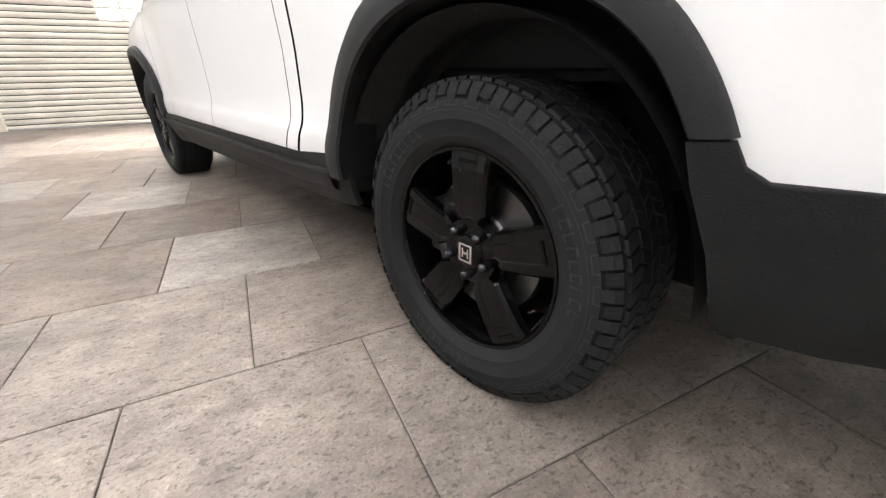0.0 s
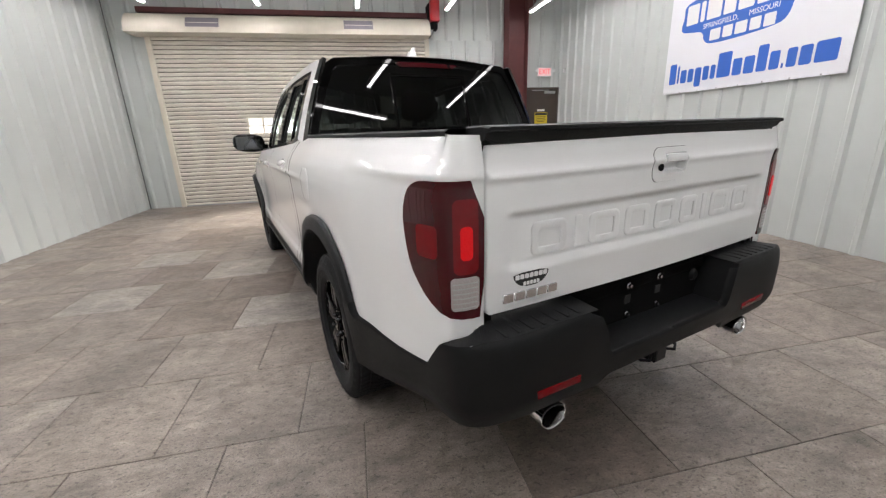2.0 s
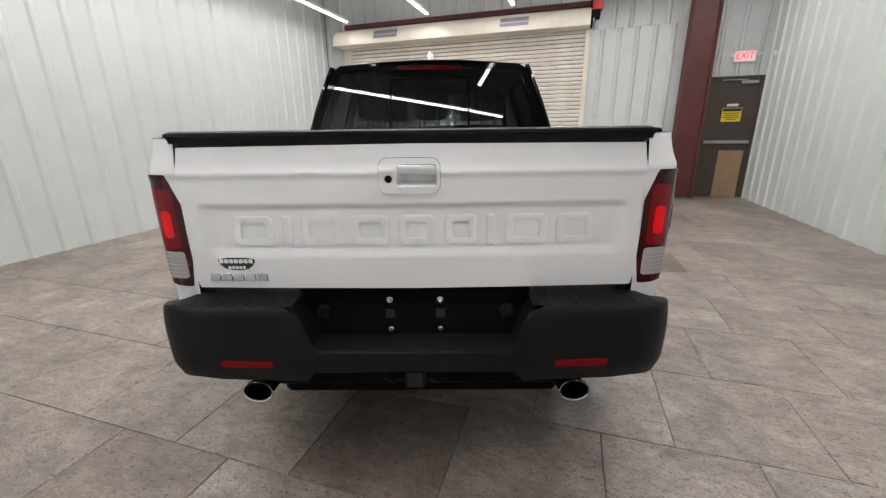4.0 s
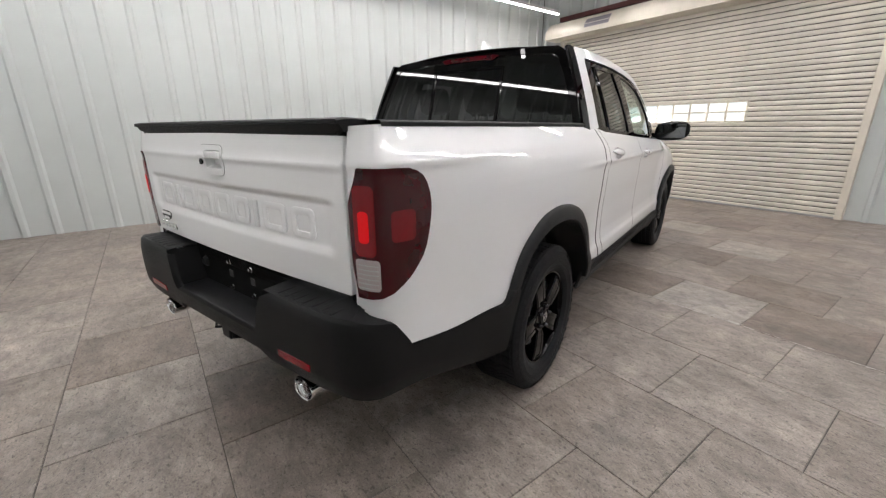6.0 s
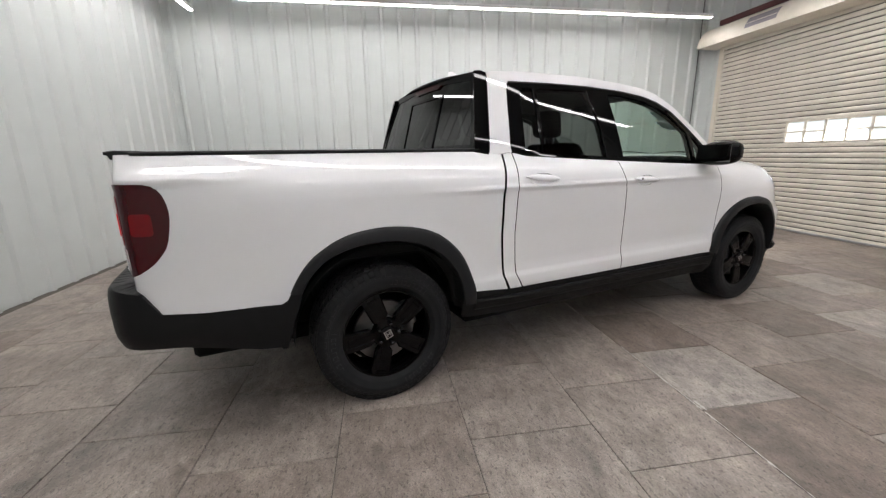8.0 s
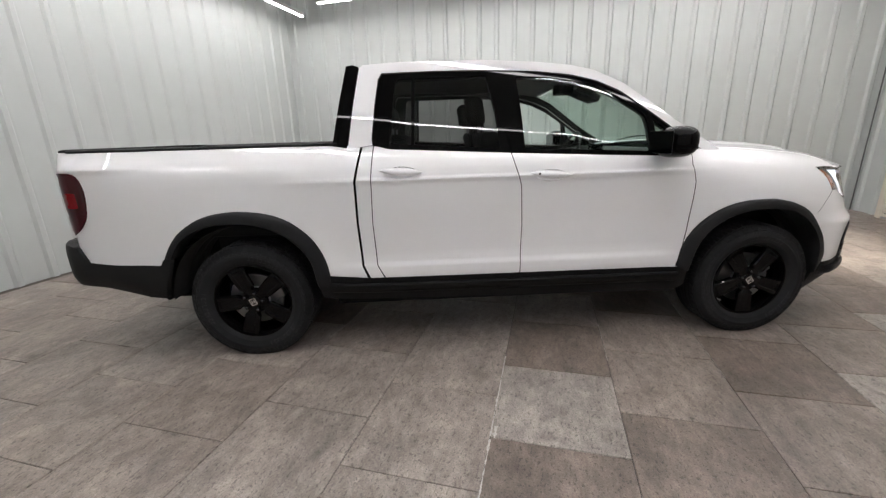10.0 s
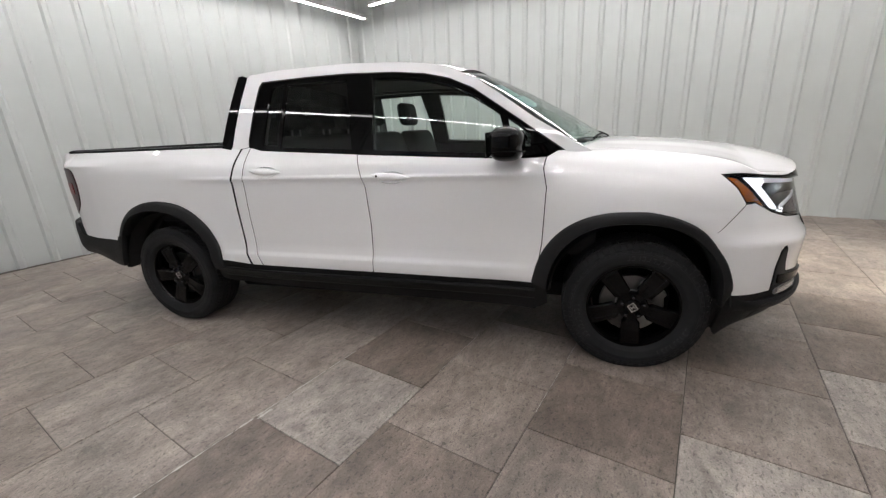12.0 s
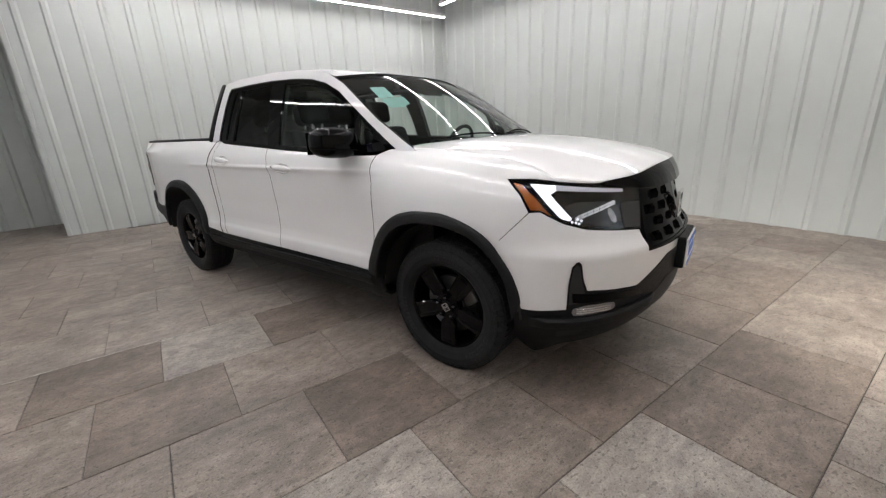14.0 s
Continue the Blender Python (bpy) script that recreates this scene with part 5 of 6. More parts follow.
# wheel well liners, ribbed along their sweep
ribs = ((0.50, 0.0), (0.58, 0.006), (0.60, -0.012), (0.625, -0.012), (0.645, 0.006), (0.69, 0.006), (0.71, -0.012), (0.735, -0.012), (0.755, 0.006), (0.80, 0.006), (0.82, -0.010), (0.845, -0.010), (0.865, 0.004), (0.945, 0.004))
for y0, wid in ((0.0, 0.455), (3.18, 0.445)):
    for m in (1, -1):
        vs, fs = [], []
        n = 60
        for i in range(n + 1):
            a = radians(2 + 176 * i / n)
            for x, d in ribs:
                r = wid + d
                vs.append((m * x, y0 + r * math.cos(a) * 1.0, 0.39 + r * math.sin(a)))
        k = len(ribs)
        for i in range(n):
            for j in range(k - 1):
                fs.append((i * k + j, i * k + j + 1, (i + 1) * k + j + 1, (i + 1) * k + j))
        part("wheel_well_liner", bm_from(vs, fs), LINER, truck, "black felt wheel well liner", smooth=True)
        ring = [(m * 0.50, y0 + (wid + 0.01) * math.cos(radians(2 + 176 * i / n)), 0.39 + (wid + 0.01) * math.sin(radians(2 + 176 * i / n))) for i in range(n + 1)]
        part("well_inner_wall", bm_from(ring, [tuple(range(n + 1))]), LINER, truck)
        strut = part("strut", tube_bm([(m * 0.64, y0 - 0.02, 0.42), (m * 0.56, y0 - 0.02, 0.80)], 0.030, 12), MATTE, truck)
        bm = bmesh.new()
        for i in range(6):
            v, f = lathe([(0.038, -0.010), (0.050, -0.006), (0.050, 0.006), (0.038, 0.010)], 20, "z")
            vs2 = [bm.verts.new((m * (0.575 - i * 0.004) + x, y0 - 0.02 + y, 0.70 + i * 0.02 + z)) for x, y, z in v]
            for q in f:
                bm.faces.new([vs2[c] for c in q])
        bm.normal_update()
        part("boot", bm, CLADDING, strut, "ribbed grey rubber boot", smooth=True)
        part("chassis_box", box_bm(min(m * 0.505, m * 0.60), max(m * 0.505, m * 0.60), y0 - 0.32, y0 - 0.10, 0.50, 0.80, 0.02, 2), LINER, truck, smooth=True)
        part("control_arm", box_bm(min(m * 0.3, m * 0.74), max(m * 0.3, m * 0.74), y0 - 0.05, y0 + 0.05, 0.30, 0.35, 0.01, 1), MATTE, truck)

for m in (1, -1):
    part("splash_shield", box_bm(min(m * 0.45, m * 0.935), max(m * 0.45, m * 0.935), -0.515, -0.485, 0.40, 0.66, 0.006, 1), PLASTIC, truck, "black splash shield behind the rear wheel")

# -- wheels --


def arc_box(r0, r1, a0, a1, h0, h1, skew=0.0, taper=0.85, bm=None):
    """A tread block between two radii, angles and places across the tyre."""
    vs = []
    for r, k in ((r0, 1.0), (r1, taper)):
        am, hm, da, dh = (a0 + a1) / 2, (h0 + h1) / 2, (a1 - a0) / 2 * k, (h1 - h0) / 2 * k
        for sa, sh in ((-1, -1), (1, -1), (1, 1), (-1, 1)):
            a, h = am + sa * da + skew * sh, hm + sh * dh
            vs.append(bm.verts.new((h, r * math.cos(a), r * math.sin(a))))
    for q in ((4, 5, 6, 7), (0, 1, 5, 4), (1, 2, 6, 5), (2, 3, 7, 6), (3, 0, 4, 7)):
        bm.faces.new([vs[i] for i in q])


DISC = material("machined_iron_disc", (0.15, 0.15, 0.15), 0.34, 0.95, vary=0.2, scale=25)
# lighter than the tyre, in place of the shading of raised marks
RUBBER_MARK = material("relief_lit_tyre_rubber", (0.026, 0.027, 0.029), 0.55, vary=0.2, scale=12, spec=0.3)
NUT = material("black_chrome_nut", (0.07, 0.07, 0.075), 0.22, 0.9)


def spoke_mesh():
    """One broad spoke: a chamfered bar with a shallow trough, flaring where it meets the rim."""
    rows = []
    for r, w, h, d in ((0.040, 0.018, -0.010, 0.030), (0.068, 0.024, -0.008, 0.032), (0.094, 0.045, 0.001, 0.032), (0.150, 0.049, 0.005, 0.030), (0.200, 0.053, 0.005, 0.028), (0.231, 0.056, -0.001, 0.028)):
        c = 0.007
        rows.append([(r, -w, h - d), (r, -w, h - c), (r, -w + c, h), (r, -w * 0.45, h), (r, -w * 0.38, h - 0.002), (r, w * 0.38, h - 0.002), (r, w * 0.45, h), (r, w - c, h), (r, w, h - c), (r, w, h - d)])
    vs = [(h, t, r) for row in rows for r, t, h in row]
    k = 10
    fs = [(i * k + j, i * k + j + 1, (i + 1) * k + j + 1, (i + 1) * k + j) for i in range(len(rows) - 1) for j in range(k - 1)]
    return vs, fs


HUB_Z = 0.362


def wheel(m, flip, turned):
    """Tyre with separate tread blocks on a five-spoke rim; the outer side looks along +x. It stands turned by an angle, pressed flat on the floor."""
    ca, sa = math.cos(radians(turned)), math.sin(radians(turned))

    def settle(bm):
        for v in bm.verts:
            low = v.co.y * sa + v.co.z * ca
            if low < 0.001 - HUB_Z:
                lift = 0.001 - HUB_Z - low
                v.co.y += lift * sa
                v.co.z += lift * ca
                v.co.x += 0.5 * lift * (1 if v.co.x > -0.1 else -1)
        return bm

    w = child("wheel", None, truck, "black five-spoke wheel with chunky all-terrain tyre", m)
    s = Matrix.Diagonal((-1 if flip else 1, 1, 1, 1))
    R = 0.373

    def add(name, bm, mat, par, label="", smooth=False, angle=40, m=None):
        if flip:
            bmesh.ops.transform(bm, matrix=s, verts=bm.verts[:])
            bmesh.ops.reverse_faces(bm, faces=bm.faces[:])
            bm.normal_update()
        return part(name, bm, mat, par, label, smooth=smooth, angle=angle)
    prof = [(0.232, -0.205), (0.25, -0.222), (0.30, -0.230), (0.335, -0.222), (0.352, -0.205), (0.3625, -0.185), (0.3635, -0.12), (0.3635, -0.075), (0.3625, -0.01), (0.352, 0.012), (0.342, 0.021), (0.338, 0.0195), (0.332, 0.026), (0.31, 0.031), (0.295, 0.0305), (0.292, 0.0285), (0.262, 0.022), (0.258, 0.0185), (0.246, 0.012), (0.238, 0.002), (0.234, -0.012)]
    tyre = add("tyre", settle(bm_from(*lathe(prof, 96, "x"))), RUBBER, w, "black all-terrain tyre", True, 28)
    bm = bmesh.new()
    n = 74
    for i in range(n):
        a, p = 2 * math.pi * i / n, 2 * math.pi / n
        for h0, h1, sk, sh in ((-0.200, -0.156, 0.012, 0.0), (-0.152, -0.116, -0.02, 0.4), (-0.113, -0.083, 0.02, 0.1), (-0.080, -0.044, -0.02, 0.6), (-0.040, 0.003, 0.012, 0.3)):
            arc_box(0.3625, R - 0.001, a + p * (sh + 0.04), a + p * (sh + 0.95 - 0.10 * (i % 2)), h0, h1, sk, 0.92, bm)
        # shoulder lugs run down onto the sidewall
        deep = 0.332 if i % 2 else 0.341
        vs = []
        for r, h in ((0.3665, 0.0), (0.3640, 0.012), (0.352, 0.0205), (deep, 0.0285)):
            for q in (0.16, 0.98):
                b = a + p * q
                vs.append(bm.verts.new((h, r * math.cos(b), r * math.sin(b))))
        for q in range(3):
            bm.faces.new((vs[2 * q], vs[2 * q + 1], vs[2 * q + 3], vs[2 * q + 2]))
    bm.normal_update()
    add("tread", settle(bm), RUBBER, tyre, "tread blocks")
    # raised marks moulded on the sidewall
    bm = bmesh.new()
    wall = lambda r: float(np.interp(r, [0.262, 0.292, 0.31, 0.332, 0.342], [0.022, 0.0285, 0.031, 0.026, 0.021]))
    def mould(r0, r1, a0, a1, up=0.0016):
        q = [bm.verts.new((wall(r) + up, r * math.cos(b), r * math.sin(b))) for r, b in ((r0, a0), (r0, a1), (r1, a1), (r1, a0))]
        bm.faces.new(q)
    for i in range(n):
        a, p = 2 * math.pi * i / n, 2 * math.pi / n
        if i % 2:
            mould(0.320, 0.3225, a, a + 1.3 * p)
            mould(0.320, 0.333, a, a + 0.10 * p)
            mould(0.320, 0.333, a + 1.2 * p, a + 1.3 * p)
    for c in (0.4, 2.5, 4.6):
        for j in range(9):
            b = c + j * 0.085
            mould(0.275, 0.302, b, b + 0.012)
            mould(0.275, 0.280, b, b + (0.055 if j % 3 else 0.02))
            if j % 2:
                mould(0.297, 0.302, b, b + 0.055)
    for i in range(120):
        b = 2 * math.pi * i / 120
        mould(0.3125, 0.3140, b, b + 2 * math.pi / 120)
    bmesh.ops.recalc_face_normals(bm, faces=bm.faces[:])
    for f in bm.faces:
        if f.normal.x < 0:
            f.normal_flip()
    add("moulding", bm, RUBBER_MARK, tyre, "raised marks on the sidewall")
    rim = add("rim", bm_from(*lathe([(0.236, -0.012), (0.240, 0.000), (0.238, 0.006), (0.231, 0.006), (0.226, -0.004), (0.222, -0.030), (0.212, -0.060), (0.205, -0.12), (0.205, -0.20), (0.232, -0.206)], 72, "x")), RIM, w, "gloss black rim", True, 30)
    vs, fs = spoke_mesh()
    for i in range(5):
        turn = Matrix.Rotation(2 * math.pi * i / 5, 4, "X")
        sp = add("spoke", bm_from([tuple(turn @ Vector(v)) for v in vs], fs), RIM, rim, smooth=True, angle=25)
        slot = box_bm(-0.006, 0.0052, -0.026, 0.026, 0.206, 0.213, 0.001, 1)
        bmesh.ops.transform(slot, matrix=turn, verts=slot.verts[:])
        add("spoke_slot", slot, GLOSS, sp)
    add("hub", bm_from(*lathe([(0.078, -0.05), (0.081, -0.016), (0.076, -0.007), (0.044, -0.006), (0.040, 0.001), (0.034, 0.004), (0.0, 0.005)], 40, "x")), RIM, rim, smooth=True, angle=30)
    for i in range(5):
        a = 2 * math.pi * (i + 0.5) / 5
        v, f = lathe([(0.0, 0.018), (0.006, 0.017), (0.0105, 0.013), (0.0125, 0.0), (0.0135, -0.014)], 12, "x")
        add("lug_nut", bm_from([(x + 0.0, y + 0.057 * math.cos(a + math.pi / 2) * 1.0, z + 0.057 * math.sin(a + math.pi / 2)) for x, y, z in v], f), NUT, rim, smooth=True)
    bm = bmesh.new()
    for y0, z0, y1, z1 in ((-0.020, -0.018, -0.014, 0.018), (0.014, -0.018, 0.020, 0.018), (-0.020, 0.018, 0.020, 0.0225), (-0.020, -0.0225, 0.020, -0.018), (-0.010, -0.012, -0.006, 0.012), (0.006, -0.012, 0.010, 0.012), (-0.006, -0.003, 0.006, 0.003)):
        box_bm(0.005, 0.0075, y0, y1, z0, z1, bm=bm)
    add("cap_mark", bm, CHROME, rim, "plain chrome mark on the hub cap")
    add("valve_stem", tube_bm([(-0.01, 0.06, 0.205), (0.004, 0.058, 0.195)], 0.004, 8), MATTE, rim)
    v, f = lathe([(0.07, -0.055), (0.163, -0.055), (0.165, -0.059), (0.165, -0.077), (0.163, -0.080), (0.07, -0.080)], 48, "x")
    add("brake_disc", bm_from(v, f), DISC, w, "steel brake disc", True, 30)
    v, f = lathe([(0.0, -0.045), (0.082, -0.045), (0.085, -0.08)], 32, "x")
    add("disc_hat", bm_from(v, f), STEEL, w, smooth=True, angle=30)
    add("caliper", box_bm(-0.10, -0.042, 0.09, 0.178, -0.06, 0.085, 0.015, 2), DISC, w, "grey brake caliper", True)
    add("back_plate", bm_from(*lathe([(0.0, -0.13), (0.20, -0.13), (0.20, -0.14)], 32, "x")), MATTE, w)
    return w


for y0, right, left in ((0.0, 22, 0), (3.18, 36, 14)):
    wheel(pose(0.924, y0, HUB_Z, right), False, right)
    wheel(pose(-0.924, y0, HUB_Z, left), True, left)

# -- front end --
BAR = material("black_grille_bar", (0.002, 0.002, 0.0022), 0.05, spec=0.07)
AMBER = material("amber_lens", (0.32, 0.080, 0.005), 0.08, coat=1.0, vary=0.35, scale=30, bump=0.4, bump_scale=120)
# unlit white plastic; its weak emission stands in for reflected light
GUIDE = material("pale_light_guide", (0.62, 0.62, 0.68), 0.15, emit=(0.84, 0.86, 1.0), strength=0.16)
DRL = material("lit_white_lamp", (0.9, 0.9, 0.9), 0.2, emit=(0.86, 0.90, 1.0), strength=1.1)
LENS = pane_material("clear_lamp_lens", (0.96, 0.96, 0.97), 1.45)
LAMP_DARK = material("dark_lamp_bowl", (0.035, 0.035, 0.037), 0.3, 0.5, vary=0.3, scale=60)
LAMP_CELL = material("bright_lamp_cell", (0.75, 0.77, 0.8), 0.15, 0.6, emit=(0.86, 0.90, 1.0), strength=0.25, bump=0.5, bump_scale=300)
SILVER = material("lamp_reflector", (0.30, 0.30, 0.32), 0.2, 0.9, vary=0.3, scale=60, bump=0.5, bump_scale=90)
hl = [(3.531, 1.0675), (3.64, 1.0675), (3.766, 1.056), (4.00, 1.042), (4.272, 1.004), (4.290, 0.95), (4.275, 0.90), (4.245, 0.818), (4.10, 0.832), (3.92, 0.850), (3.81, 0.878), (3.70, 0.928), (3.646, 0.929), (3.603, 1.000)]
for f in (False, True):
    head = panel("headlight", hl, side, GLOSS, truck, "black headlight with lit white running lamp", step=0.02, out=-0.006, depth=0.03, flip=f)
    panel("marker", [(3.560, 1.052), (3.602, 1.043), (3.682, 0.976), (3.752, 0.908), (3.70, 0.933), (3.652, 0.935), (3.610, 1.002)], side, AMBER, head, "amber side marker", step=0.02, out=-0.003, depth=0.002, flip=f)
    panel("running_lamp", [(3.640, 1.046), (3.770, 1.038), (3.775, 1.016), (3.745, 1.00), (3.852, 0.892), (3.842, 0.884), (3.800, 0.895), (3.700, 0.990)], side, DRL, head, "white lit running lamp", step=0.02, out=-0.002, depth=0.003, flip=f)
    panel("light_guide", [(3.771, 1.038), (3.80, 1.036), (4.08, 1.012), (4.165, 1.003), (4.165, 0.990), (4.08, 0.996), (3.776, 1.016)], side, GUIDE, head, "pale unlit light guide with a faint added glow", step=0.02, out=-0.002, depth=0.003, flip=f)
    for ds, dz in ((0.0, 0.0), (0.018, -0.004), (0.036, -0.008), (0.028, 0.010), (0.048, 0.004)):
        panel("lamp_dot", ell(3.853 + ds, 0.879 + dz, 0.006, 0.005), side, DRL, head, "small bright lamp dot", step=0.01, out=-0.001, depth=0.002, flip=f)
    panel("reflector", rounded([(3.80, 0.965), (4.12, 0.955), (4.135, 0.846), (3.93, 0.862), (3.86, 0.880)], 1), side, LAMP_DARK, head, "dark grey lamp bowl", step=0.02, out=-0.004, depth=0.002, flip=f)
    bar_s = np.linspace(3.868, 4.105, 8)
    bar_z = 0.888 + 0.064 * ((bar_s - 3.868) / 0.237) ** 0.85
    for i in range(7):
        a, b, p, q = bar_s[i], bar_s[i + 1] - 0.004, bar_z[i], bar_z[i + 1]
        for dz in (-0.010, 0.0005):
            panel("lamp_fin", [(a, p + dz), (b, q + dz), (b, q + dz + 0.0085), (a, p + dz + 0.0085)], side, LAMP_CELL, head, "bright lamp cell", step=0.02, out=-0.0015, depth=0.002, flip=f)
    panel("lamp_bowl", rounded([(4.045, 0.925), (4.075, 0.928), (4.105, 0.864), (4.065, 0.862)], 1), side, SILVER, head, "silver lamp reflector", step=0.015, out=-0.0012, depth=0.002, flip=f)
    panel("shelf", [(3.80, 0.992), (3.84, 1.000), (4.27, 0.982), (4.27, 0.952), (3.92, 0.968)], side, GLOSS, head, "gloss black shelf under the running lamp", step=0.03, out=-0.0005, depth=0.01, flip=f)
    panel("inner_trim", [(4.14, 0.945), (4.275, 0.94), (4.262, 0.872), (4.245, 0.826), (4.14, 0.835)], side, INK, head, "dark end of the headlight", step=0.03, out=-0.001, depth=0.01, flip=f)
    panel("lens", hl, side, LENS, head, "clear outer lens", step=0.03, out=0.003, depth=0.004, flip=f)
    fog = panel("fog_lamp", rounded([(3.855, 0.452), (3.87, 0.49), (4.06, 0.50), (4.075, 0.475), (4.05, 0.455), (3.90, 0.445)], 1), side, SILVER, truck, "bright fog lamp", step=0.02, out=0.012, depth=0.02, flip=f)
    for i in range(3):
        panel("fog_fin", [(3.88, 0.457 + i * 0.011), (4.045, 0.463 + i * 0.011), (4.045, 0.468 + i * 0.011), (3.88, 0.462 + i * 0.011)], side, CHROME, fog, step=0.04, out=0.015, depth=0.003, flip=f)
    panel("fog_shelf", [(3.855, 0.56), (4.20, 0.535), (4.26, 0.50), (4.10, 0.51), (3.86, 0.515)], side, GLOSS, truck, "gloss black trim over the fog lamp", step=0.03, out=0.012, depth=0.02, flip=f)
    lip_s = np.linspace(3.66, 4.42, 40)
    lift = smooth(3.66, 3.76, lip_s) * smooth(4.42, 4.28, lip_s)
    zt = np.interp(lip_s, [3.66, 3.86, 4.10, 4.42], [0.425, 0.432, 0.450, 0.470])
    rows = [(0.010, -0.03), (0.004, 0.018), (-0.008, 0.030), (-0.030, 0.032), (-0.050, 0.024), (-0.058, -0.01)]
    grid = np.array([side(lip_s, zt + dz, 0.004 + o * lift) for dz, o in rows])
    sx = -1 if f else 1
    part("bumper_lip", bm_from([(sx * p[0], p[1], p[2]) for r in grid for p in r], [(r * 40 + c, r * 40 + c + 1, (r + 1) * 40 + c + 1, (r + 1) * 40 + c) for r in range(5) for c in range(39)]), PLASTIC, truck, "black plastic lip below the fog lamp", smooth=True, angle=35)
    # flat black patches carry the shade inside both air slots
    panel("air_curtain", [(3.843, 0.50), (3.844, 0.60), (3.854, 0.68), (3.868, 0.698), (3.882, 0.690), (3.896, 0.62), (3.913, 0.562), (3.90, 0.515)], side, INK, truck, "flat black patch for the shade in the air slot", step=0.02, out=0.006, depth=0.003, flip=f)
    panel("air_slot", [(3.80, 0.345), (3.95, 0.36), (3.93, 0.32), (3.80, 0.30)], side, INK, truck, step=0.03, out=0.008, depth=0.006, flip=f)
    panel("front_flap", [(3.585, 0.46), (3.63, 0.46), (3.66, 0.24), (3.60, 0.22), (3.57, 0.26)], side, PLASTIC, truck, "black flap ahead of the front wheel", step=0.03, out=-0.02, depth=0.03, flip=f)
    # gloss garnish and mesh of the grille
    panel("grille_bar", [(4.02, 1.046), (4.22, 1.060), (4.45, 1.084), (S1, 1.093), (S1, 0.985), (4.5, 0.988), (4.30, 1.000), (4.15, 1.022)], side, BAR, truck, "gloss black bar over the grille", step=0.025, out=0.024, depth=0.05, flip=f)
GRILLE = material("gloss_black_grille", (0.002, 0.002, 0.002), 0.10, spec=0.05)
grille = child("grille", None, truck, "gloss black mesh grille")
for f in (False, True):
    panel("grille_back", [(4.262, 0.712), (4.29, 1.00), (S1, 0.99), (S1, 0.702)], side, MATTE, grille, step=0.04, out=-0.05, depth=0.004, flip=f)
    cells = []
    for j in range(4):
        for i in range(4):
            c, z = 4.368 + i * 0.152 + (0.076 if j % 2 else 0.0), 0.757 + j * 0.064
            if c < S1 - 0.070:
                cells.append([(c - 0.064, z), (c - 0.046, z - 0.023), (c + 0.046, z - 0.023), (c + 0.064, z), (c + 0.046, z + 0.023), (c - 0.046, z + 0.023)])
    panel("grille_mesh", [(4.280, 0.720), (4.296, 0.986), (S1, 0.986), (S1, 0.712)], side, GRILLE, grille, "black honeycomb mesh", step=0.03, out=-0.008, depth=0.035, flip=f, holes=tuple(cells))
    panel("grille_edge", [(4.262, 0.712), (4.285, 0.99), (4.30, 0.99), (4.285, 0.722), (S1, 0.712), (S1, 0.700)], side, GRILLE, grille, step=0.04, out=0.004, depth=0.04, flip=f)
bm = bmesh.new()
for x0, x1, z0, z1 in ((-0.068, -0.044, 0.80, 0.91), (0.044, 0.068, 0.80, 0.91), (-0.068, 0.068, 0.91, 0.925), (-0.068, 0.068, 0.785, 0.80), (-0.03, -0.016, 0.815, 0.895), (0.016, 0.03, 0.815, 0.895), (-0.016, 0.016, 0.848, 0.862)):
    box_bm(x0, x1, 4.118, 4.130, z0, z1, bm=bm)
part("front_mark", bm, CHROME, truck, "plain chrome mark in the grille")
fp = part("front_plate", box_bm(-0.152, 0.152, 4.196, 4.206, 0.535, 0.69, 0.004, 1), WHITE_PRINT, truck, "white and blue dealer plate")
part("plate_holder", box_bm(-0.165, 0.165, 4.150, 4.196, 0.53, 0.70, 0.006, 1), PLASTIC, truck)
part("print_bar", box_bm(-0.145, 0.145, 4.206, 4.2075, 0.655, 0.683), BLUE, fp)
part("print_bar", box_bm(-0.11, 0.11, 4.206, 4.2075, 0.585, 0.64), BLUE, fp)
part("print_bar", box_bm(-0.145, 0.145, 4.206, 4.2075, 0.542, 0.562), BLUE, fp)
for f in (False, True):
    # the opening's inner shade is a black panel laid on the bumper
    panel("lower_grille", [(4.42, 0.38), (S1, 0.37), (S1, 0.52), (4.50, 0.52), (4.36, 0.46)], side, INK, truck, "flat black patch for the shade in the lower air opening", step=0.05, out=0.008, depth=0.01, flip=f)
panel("sensor_housing", [(-0.13, 2.275), (0.13, 2.275), (0.135, 2.36), (0.10, 2.46), (-0.10, 2.46), (-0.135, 2.36)], windshield, MATTE, truck, "black sensor housing behind the windshield", step=0.03, out=-0.022, depth=0.05, outward=(0, 2.2, 0.5))
# cowl, wipers
panel("cowl", mirrored([(0.0, 3.12), (0.3, 3.085), (0.5, 3.01), (0.66, 2.905), (0.735, 2.84), (0.72, 2.76), (0.6, 2.82), (0.4, 2.91), (0.0, 2.99)]), lambda x, y, out=0.0: np.stack([x, y, 1.222 - 0.03 * (np.asarray(x) / 0.7) ** 2 + 0 * y + out], -1), MATTE, truck, "black cowl below the windshield", step=0.05, outward=(0, 3, 0))
